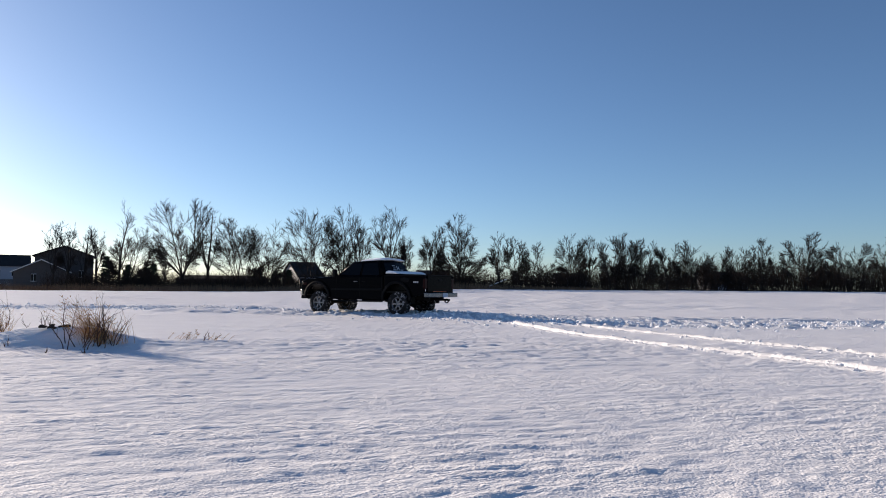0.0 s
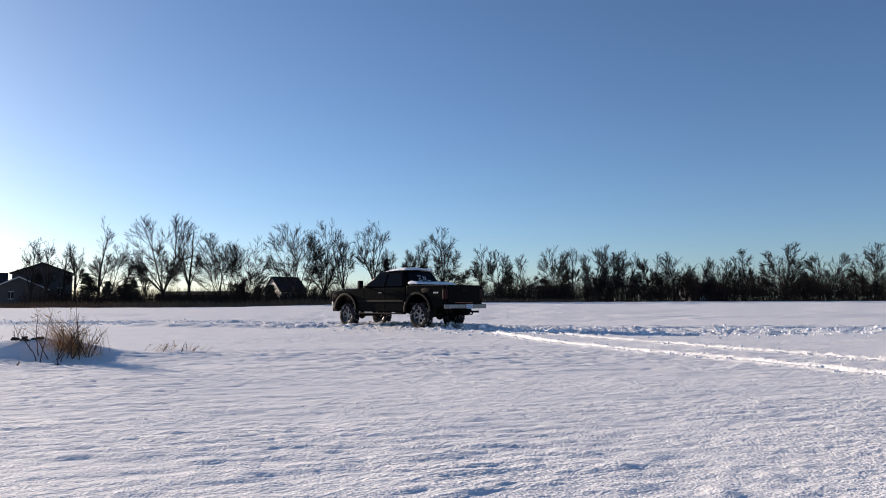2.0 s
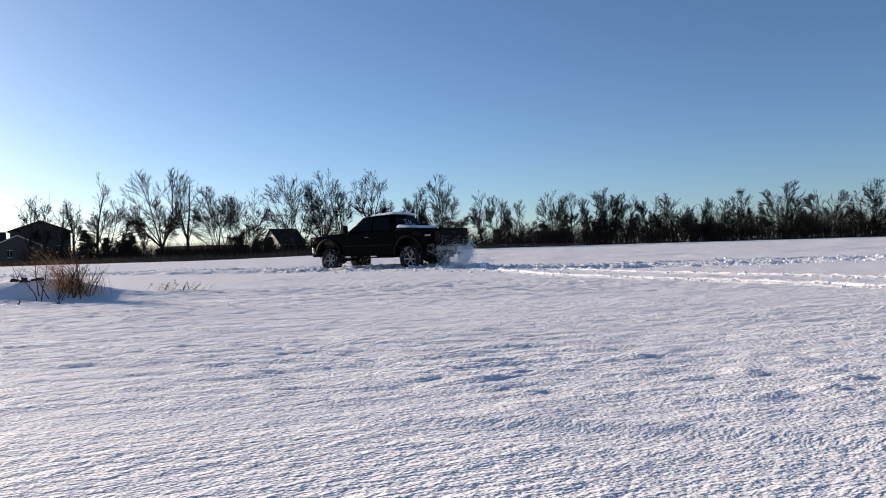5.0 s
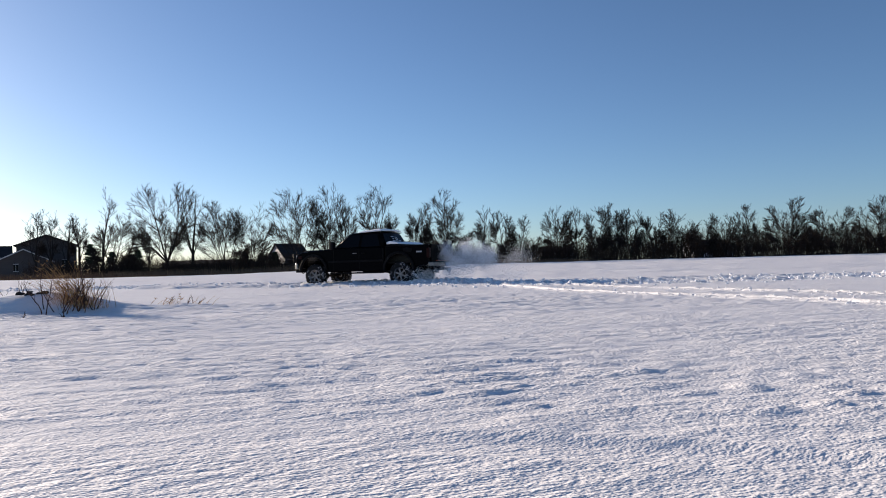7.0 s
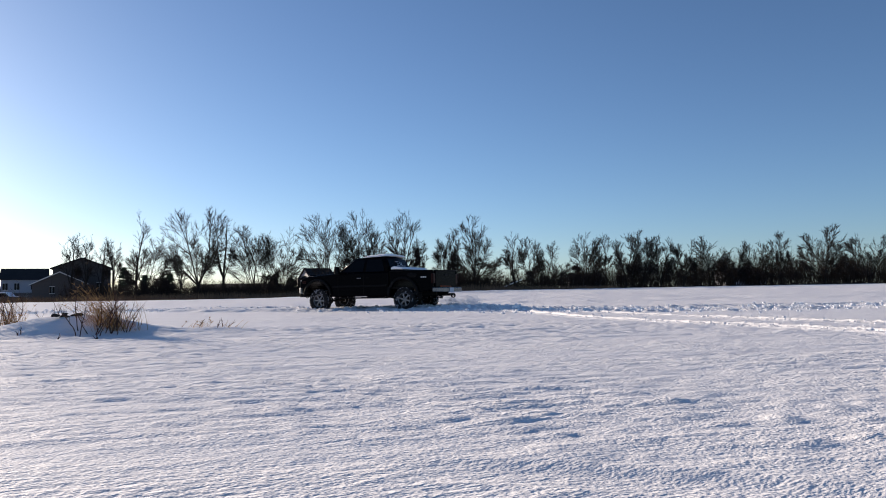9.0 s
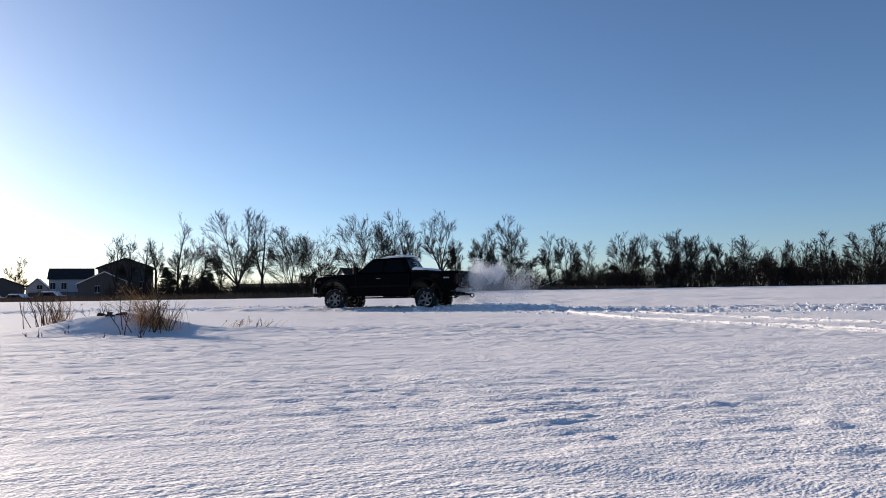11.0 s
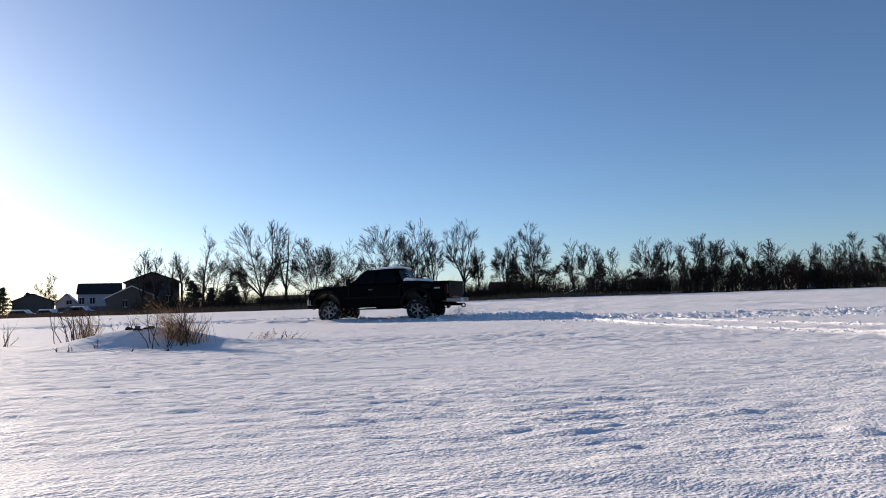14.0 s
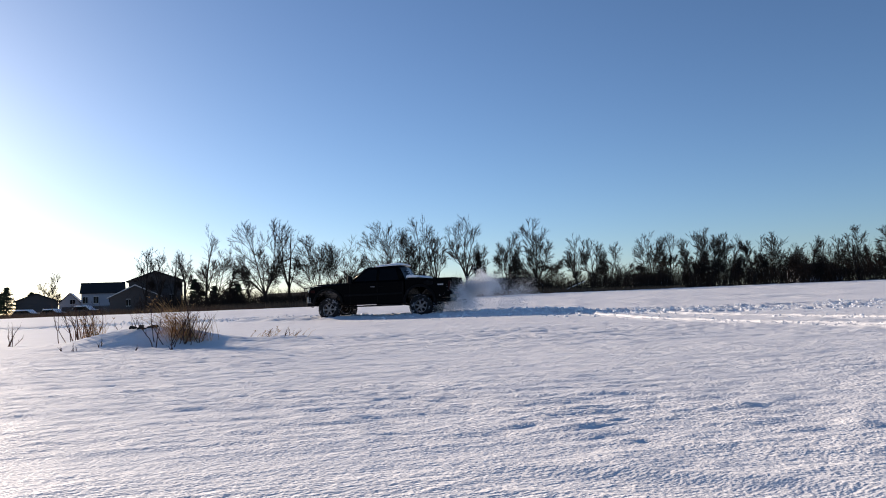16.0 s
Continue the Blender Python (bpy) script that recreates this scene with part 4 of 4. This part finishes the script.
def build_car(x, y, yaw, length, high, label, snow):
    z = float(base_z(x, y)) - 0.02
    c = tagged(empty("car", pose(x, y, z, 0, 0, yaw)), label, "car")
    a, h = length / 2, high
    ol = [(-a, 0.35)] + arc(-a * 0.62, 0.34, 0.36, 180, 0, 8) + arc(a * 0.62, 0.34, 0.36, 180, 0, 8) + [(a, 0.35), (a, 0.72 * h * 0.75), (a * 0.55, 0.6 * h), (a * 0.25, h), (-a * 0.75, h), (-a * 0.97, 0.6 * h)]
    part("body", slab(ol, "y", -0.88, 0.88, 0.06, 2), M_CARPAINT, c)
    for s in (1, -1):
        part("side_window", slab([(-a * 0.82, 0.63 * h), (a * 0.40, 0.63 * h), (a * 0.20, 0.92 * h), (-a * 0.70, 0.92 * h)], "y", s * 0.883, s * 0.895), M_GLASS, c)
        for wx in (-a * 0.62, a * 0.62):
            w = part("wheel", revolve([(0.0, -0.1), (0.31, -0.1), (0.33, -0.05), (0.33, 0.05), (0.31, 0.1), (0.0, 0.1)], 20, (wx, s * 0.80, 0.33)), M_RUBBER, c)
            part("rim", revolve([(0.0, s * 0.11), (0.19, s * 0.11), (0.20, s * 0.10)], 16, (wx, s * 0.80, 0.33)), M_ALLOY, w)
    if snow:
        ol = [(-a * 0.99, 0.62 * h), (a * 1.0, 0.58 * h), (a * 0.60, 0.66 * h), (a * 0.27, h + 0.16), (-a * 0.70, h + 0.18)]
        bm = slab(ol, "y", -0.86, 0.86, 0.10, 3)
        part("snow_cover", bm, M_LOOSE, c, "thick snow lying over the car", True)


build_car(-91.5, 119, 8, 4.6, 1.35, "parked car buried under thick snow", True)
build_car(-86.6, 119.5, -4, 4.4, 1.3, "parked dark car with snow on its roof", True)
build_car(-85.5, 127, 2, 4.8, 1.75, "dark parked sport utility car with a snowy roof", True)


# ---- snow lumps and clods ----
def lump_mesh(seed, r):
    bm = bmesh.new()
    bmesh.ops.create_icosphere(bm, subdivisions=2, radius=r)
    for v in bm.verts:
        n = noise.noise(v.co * (1.3 / r) + Vector((seed * 7.3, 0, 0)))
        v.co *= 1 + 0.55 * n
        v.co.z *= 0.75
    return bm


for k, (x, y, r) in enumerate(((1.44, 23.0, 0.13), (12.5, 23.7, 0.17), (2.5, 22.6, 0.13), (4.3, 23.6, 0.09), (6.6, 21.9, 0.12), (9.2, 24.3, 0.09), (3.4, 21.3, 0.12), (11.0, 21.7, 0.13), (14.6, 24.3, 0.10), (5.3, 9.95, 0.07))):
    ob = part("snow_chunk", lump_mesh(k + 1, 0.75 * r), M_LOOSE)
    ob.matrix_basis = pose(x, y, float(ground_z(x, y)) + 0.45 * r, 0, 0, 40 * k)
    tagged(ob, "chunk of broken snow thrown beside the tracks", "snow chunk", "snow chunks by the tracks")


def clods():
    rng = np.random.default_rng(12)
    bm = bmesh.new()
    bmesh.ops.create_icosphere(bm, subdivisions=1, radius=1)
    unit = np.array([v.co[:] for v in bm.verts])
    tri = np.array([[v.index for v in f.verts] for f in bm.faces])
    bm.free()
    pts = []
    lines = [(CHURN, 2.0, 7000), (RUT_A, 0.42, 420), (RUT_B, 0.42, 360)]
    for line, half, n in lines:
        p = np.array(line)
        if line is CHURN:
            p = p[1:10]
        seg = np.hypot(*np.diff(p, axis=0).T)
        at = rng.random(n) * seg.sum()
        i = np.clip(np.searchsorted(np.cumsum(seg), at), 0, len(seg) - 1)
        u = (at - np.concatenate([[0], np.cumsum(seg)])[i]) / seg[i]
        d = np.diff(p, axis=0)[i] / seg[i][:, None]
        off = rng.normal(0, half * 0.6, n) if line is CHURN else rng.choice([-1, 1], n) * rng.normal(0.28, 0.06, n)
        q = p[i] + d * seg[i][:, None] * u[:, None] + np.stack([-d[:, 1], d[:, 0]], -1) * off[:, None]
        pts.append(np.column_stack([q, np.where(rng.random(n) < 0.06, rng.uniform(0.045, 0.07, n), rng.uniform(0.012, 0.04, n)) * (1 if line is CHURN else 0.45)]))
    pts = np.vstack(pts)
    n = len(pts)
    z = ground_z(pts[:, 0], pts[:, 1]) + 0.25 * pts[:, 2]
    jit = 1 + rng.uniform(-0.35, 0.35, (n, len(unit), 1))
    v = unit[None] * jit * pts[:, 2][:, None, None] * np.array([1.2, 1, 0.8]) + np.column_stack([pts[:, :2], z])[:, None]
    f = (tri[None] + (np.arange(n) * len(unit))[:, None, None]).reshape(-1, 3)
    tagged(raw("snow_clods", v.reshape(-1, 3), f, M_LOOSE), "loose clods of snow churned up along the tyre tracks", "snow clods", kind="stuff")


clods()


# ---- weeds in the foreground ----
def weed(x, y, stalks, high, lean, material, label, seed, spreadr=0.25, twigs=5, name="shrub", thick=0.0085):
    rng = random.Random(seed)
    z = float(ground_z(x, y)) - 0.03
    t = tagged(empty(name, pose(x, y, z)), label, "dry shrub", "dry shrubs in the snow")
    for s in range(stalks):
        segs = []
        p = Vector((rng.gauss(0, spreadr), rng.gauss(0, spreadr * 0.6), 0))
        p.z = float(ground_z(x + p.x, y + p.y)) - z - 0.03
        d = Vector((lean + rng.gauss(0, 0.30) + p.x * 0.5, rng.gauss(0, 0.2), 1)).normalized()
        h = high * rng.uniform(0.55, 1.0)
        n = 6
        for k in range(n):
            e = p + d * (h / n)
            r0, r1 = thick * (1 - 0.12 * k), thick * (1 - 0.12 * (k + 1))
            segs.append((tuple(p), tuple(e), r0, r1))
            if k > 0:
                for _ in range(rng.randint(1, max(1, twigs // 3))):
                    td = (d * 0.8 + Vector((rng.gauss(0, 0.6), rng.gauss(0, 0.5), rng.uniform(0, 0.5)))).normalized()
                    ln = h * rng.uniform(0.06, 0.2)
                    mid = e + td * ln
                    segs.append((tuple(e), tuple(mid), r1 * 0.7, r1 * 0.4))
                    segs.append((tuple(mid), tuple(mid + (td + Vector((rng.gauss(0, 0.4), rng.gauss(0, 0.4), 0.3))).normalized() * ln * 0.7), r1 * 0.5, r1 * 0.3))
            p, d = e, (d + Vector((rng.gauss(0, 0.16), rng.gauss(0, 0.14), rng.gauss(0, 0.06)))).normalized()
        v, f = rods(segs, 5)
        raw("stem", v, f, material, t)
    return t


def tuft(x, y, blades, high, lean, label, seed, spreadr=0.22):
    rng = random.Random(seed)
    z = float(ground_z(x, y)) - 0.03
    t = tagged(empty("grass_tuft", pose(x, y, z)), label, "grass tuft", "dry grass tufts")
    segs = []
    for s in range(blades):
        p = Vector((rng.gauss(0, spreadr), rng.gauss(0, spreadr * 0.6), 0))
        d = Vector((lean + rng.gauss(0, 0.3), rng.gauss(0, 0.22), 1)).normalized()
        h = high * rng.uniform(0.35, 1.0)
        for k in range(5):
            e = p + d * (h / 5)
            segs.append((tuple(p), tuple(e), 0.0035 - 0.0005 * k, 0.003 - 0.0005 * k))
            p, d = e, (d + Vector((lean * 0.15 + rng.gauss(0, 0.09), rng.gauss(0, 0.08), -0.06 * k))).normalized()
        if rng.random() < 0.2:
            for _ in range(3):
                segs.append((tuple(p), tuple(p + Vector((rng.gauss(0, 0.03), rng.gauss(0, 0.03), 0.03))), 0.005, 0.002))
    v, f = rods(segs, 3)
    tagged(raw("blade_clump", v, f, M_STRAW, t), kind="stuff")


weed(-7.9, 12.35, 20, 0.80, -0.1, M_STALK, "reddish-brown leafless shrub standing in the snow", 1, 0.15)
tuft(-7.75, 12.4, 110, 0.6, 0.0, "yellow dry grass among the shrub stems", 2, 0.12)
weed(-7.1, 12.7, 5, 0.62, -0.25, M_STALK, "small leaning leafless shrub on the drift", 3, 0.12)
weed(-5.62, 11.25, 15, 0.72, 0.0, M_STALK, "reddish-brown leafless shrub on the snow drift", 4, 0.18, 7)
weed(-5.25, 11.4, 7, 0.75, 0.05, M_STALK, "dark twiggy leafless shrub on the snow drift", 5, 0.14, 9)
tuft(-5.6, 11.6, 170, 0.78, -0.45, "tall straw-coloured dry grass leaning over in the drift", 6, 0.14)
tuft(-5.4, 11.5, 120, 0.50, 0.05, "straw-coloured dry grass among the stems", 7, 0.16)
weed(-10.05, 13.2, 6, 0.46, 0.15, M_STALK, "sparse leafless sapling in the snow", 8, 0.08)
tuft(-4.45, 12.9, 36, 0.22, 0.5, "short flattened dry grass poking out of the snow", 9, 0.28)
weed(-4.3, 12.8, 5, 0.25, 0.8, M_STALK, "low bent dry twigs in the snow", 10, 0.3)
for k, (x, y) in enumerate(((-7.3, 10.9), (-7.0, 10.8), (-5.9, 10.6), (-5.4, 10.7), (-6.8, 11.2))):
    weed(x, y, 3, 0.16, 0.0, M_STALK, "short broken stubble stems in the snow", 20 + k, 0.05, 1)


def debris():
    t = tagged(empty("dead_wood", pose(-6.4, 11.78, float(ground_z(-6.4, 11.78)))), "dark rotten wood lying on the snow drift", "dead wood")
    rng = random.Random(3)
    for k in range(5):
        bm = bmesh.new()
        bmesh.ops.create_icosphere(bm, subdivisions=2, radius=1, matrix=pose(-0.15 + 0.09 * k, rng.uniform(-0.08, 0.08), 0.012 + 0.02 * rng.random(), 0, rng.uniform(-30, 30), rng.uniform(0, 90)) @ Matrix.Diagonal((0.07, 0.028, 0.028, 1)))
        for v in bm.verts:
            v.co += Vector((noise.noise(v.co * 11), noise.noise(v.co * 11 + Vector((9, 0, 0))), noise.noise(v.co * 11 + Vector((0, 9, 0))))) * 0.04
        part("piece", bm, M_DEBRIS, t)


debris()
v, f = rods([((3.9, 104.6, 1.2), (6.6, 104.6, 2.35), 0.07, 0.05)], 8)
log = empty("leaning_log", pose(0, 0, 0))
raw("stem", v, f, M_BARK, log)
v, f = rods([((3.9 + 2.7 * a, 104.55, 1.29 + 1.1 * a), (3.9 + 2.7 * b, 104.55, 1.29 + 1.1 * b), 0.05, 0.04) for a, b in ((0.05, 0.22), (0.34, 0.55), (0.66, 0.78), (0.86, 0.98))], 6)
tagged(raw("snow_cap", v, f, M_LOOSE, log, "snow along the log"), kind="stuff")
tagged(log, "leaning dead trunk with snow along it at the hedge", "log")


# ---- thrown snow ----
TRUCK_ROWS = [
    (0.0, -4.73, 28.04, 0.00, 150.0), (0.5, -4.05, 27.79, 0.00, 146.4), (1.0, -3.32, 27.55, 0.00, 141.3), (1.5, -2.85, 27.30, 0.00, 138.8), (2.0, -2.70, 27.21, 0.00, 138.0),
    (2.5, -2.68, 27.12, -0.01, 137.9), (3.0, -2.71, 27.02, -0.02, 138.4), (3.5, -2.76, 26.93, -0.02, 138.9), (4.0, -3.00, 27.11, -0.04, 140.2), (5.2, -3.58, 27.60, -0.06, 147.3), (6.5, -4.23, 27.98, -0.07, 153.1),
    (7.0, -4.39, 27.96, -0.07, 154.2), (7.5, -4.59, 27.92, -0.07, 155.5), (8.0, -4.79, 27.88, -0.06, 156.2), (8.5, -5.02, 27.84, -0.05, 156.2), (9.0, -5.29, 27.80, -0.05, 156.2), (10.2, -5.83, 27.80, -0.05, 162.5),
    (11.5, -6.50, 27.84, -0.04, 168.8), (12.0, -6.71, 27.85, -0.04, 170.0), (12.5, -6.89, 27.86, -0.04, 170.4), (13.0, -7.09, 27.87, -0.05, 170.0), (13.5, -7.27, 27.88, -0.05, 168.5), (14.0, -7.44, 27.89, -0.05, 167.6),
    (14.5, -7.55, 27.91, -0.04, 167.7), (15.0, -7.57, 27.92, -0.04, 169.0), (15.5, -7.59, 27.93, -0.05, 170.8), (16.0, -7.62, 27.93, -0.05, 172.5)]


def truck_at(t):
    ts = [r[0] for r in TRUCK_ROWS]
    return [float(np.interp(t, ts, [r[k] for r in TRUCK_ROWS])) for k in (1, 2, 3, 4)]


def puff_mesh(seed, count, size, wide, high):
    rng = np.random.default_rng(seed)
    c = np.clip(rng.normal(0, 0.85, (count, 3)), -1.7, 1.7)
    c += 0.7 * np.sin(c[:, [1, 2, 0]] * 2.3 + seed)
    c *= np.array([wide, wide * 0.7, high]) * 0.55
    r = size * rng.uniform(0.5, 1.5, (count, 1, 1))
    v = c[:, None] + rng.normal(0, 0.75, (count, 3, 3)) * r
    f = np.arange(count * 3).reshape(-1, 3)
    me = bpy.data.meshes.new("snow_puff")
    me.from_pydata(v.reshape(-1, 3).tolist(), [], f.tolist())
    me.materials.append(M_LOOSE)
    return me


DENSE = [puff_mesh(k, 7500, 0.0090, 0.36, 0.33) for k in range(4)]
THINNER = [puff_mesh(k + 9, 4800, 0.0092, 0.62, 0.50) for k in range(4)]
LOW = [puff_mesh(k + 19, 3600, 0.0092, 0.46, 0.26) for k in range(3)]
PUFFS = []


def throw(t0, kind, reach, lift, life, side, sway, seed):
    """One puff of snow that leaves the rear wheel at t0, flies back and settles."""
    rng = random.Random(seed)
    me = {"dense": DENSE, "thin": THINNER, "low": LOW}[kind]
    ob = new("snow_puff", me[seed % len(me)])
    tagged(ob, "puff of loose snow thrown up by the spinning rear wheel", "snow spray", "snow thrown by the wheels")
    x, y, z, yaw = truck_at(t0)
    a = radians(yaw)
    fx, fy = math.cos(a), math.sin(a)
    wx, wy = x - fx * 3.95 - fy * side, y - fy * 3.95 + fx * side
    bx, by = -fx + fy * sway, -fy - fx * sway
    spin = rng.uniform(0, 360)
    rows = [(0.0, pose(wx, wy, -1.6, 0, 0, spin)), (max(0.02, t0 - 0.12), pose(wx, wy, -1.6, 0, 0, spin))] if t0 > 0.15 else []
    n = int(life / 0.1)
    for k in range(n + 1):
        tau = 0.1 * k
        s = reach * (1 - math.exp(-tau / 0.24))
        h = lift * (1 - math.exp(-tau / 0.20)) - 0.55 * max(0, tau - 0.35) ** 1.4 * (0.6 + 0.5 * lift)
        t = t0 + tau
        if t <= 16.0:
            rows.append((t, pose(wx + bx * s, wy + by * s, 0.10 + h - (0.5 if k == 0 else 0), 0, 0, spin)))
    end = (wx + bx * reach, wy + by * reach)
    if t0 + life + 0.25 < 15.98:
        rows += [(t0 + life + 0.25, pose(*end, -1.6, 0, 0, spin)), (16.0, pose(*end, -1.6, 0, 0, spin))]
    elif rows[-1][0] < 15.99:
        rows.append((16.0, rows[-1][1]))
    if rows[0][0] > 0:
        rows.insert(0, (0.0, rows[0][1]))
    PUFFS.append((ob, rows))


def spray():
    rng = random.Random(77)
    seed = 0
    for t0, t1, step, lift in ((4.7, 7.75, 0.14, 1.15), (9.5, 12.6, 0.14, 1.4), (14.70, 16.0, 0.10, 1.3)):
        t = t0
        while t < t1:
            ramp = min(1, (t - t0) / 0.4 + 0.35) * min(1, (t1 - t) / 0.5 + 0.3)
            throw(t, "dense", rng.uniform(1.2, 2.4), lift * ramp * rng.uniform(0.75, 1.1), rng.uniform(0.8, 1.2), rng.uniform(-0.9, 0.6), rng.uniform(-0.10, 0.12), seed)
            seed += 1
            if seed % 2 == 0:
                throw(t + 0.03, "thin", rng.uniform(2.0, 3.4), lift * ramp * rng.uniform(0.6, 1.0), rng.uniform(0.9, 1.4), rng.uniform(-0.9, 0.6), rng.uniform(-0.12, 0.12), seed)
                throw(t + 0.05, "low", rng.uniform(0.3, 2.3), 0.30 * ramp, 0.7, rng.choice([0.8, 0.3, -0.8]), 0.0, seed)
            t += step
    throw(0.3, "low", -0.5, 0.10, 0.5, 0.8, 0.0, 901)
    for t in (7.9, 8.2, 8.5, 8.75, 9.0, 12.7, 13.0, 13.3, 13.7, 14.1, 14.45):
        throw(t, "low", rng.uniform(0.9, 1.8), 0.16, 0.8, -0.3, 0.05, seed)
        seed += 1


spray()


# ---- what moves ----
def motions():
    walk(TRUCK, [(t, pose(x, y, z, 0, 0, yaw)) for t, x, y, z, yaw in TRUCK_ROWS])
    # the rear wheels spin where snow flies, the front ones roll with the truck
    rolled, spun = 0.0, 0.0
    front, rear = [], []
    px, py = truck_at(0)[:2]
    for k in range(161):
        t = k / 10
        x, y, _, yaw = truck_at(t)
        go = ((x - px) * math.cos(radians(yaw)) + (y - py) * math.sin(radians(yaw))) / TYRE
        px, py = x, y
        rolled += math.degrees(go)
        fast = any(a <= t <= b for a, b in ((4.7, 7.75), (9.5, 12.6), (14.7, 16.0)))
        spun += 68 if fast else math.degrees(go)
        front.append((t, rolled))
        rear.append((t, spun))
    for w, x, s, rows in zip(WHEELS, (0, 0, -WB, -WB), (1, -1, 1, -1), (front, front, rear, rear)):
        walk(w, [(t, pose(x, s * 0.80, HUB, 0, a % 360, 0)) for t, a in rows])
    for ob, rows in PUFFS:
        walk(ob, rows)


motions()
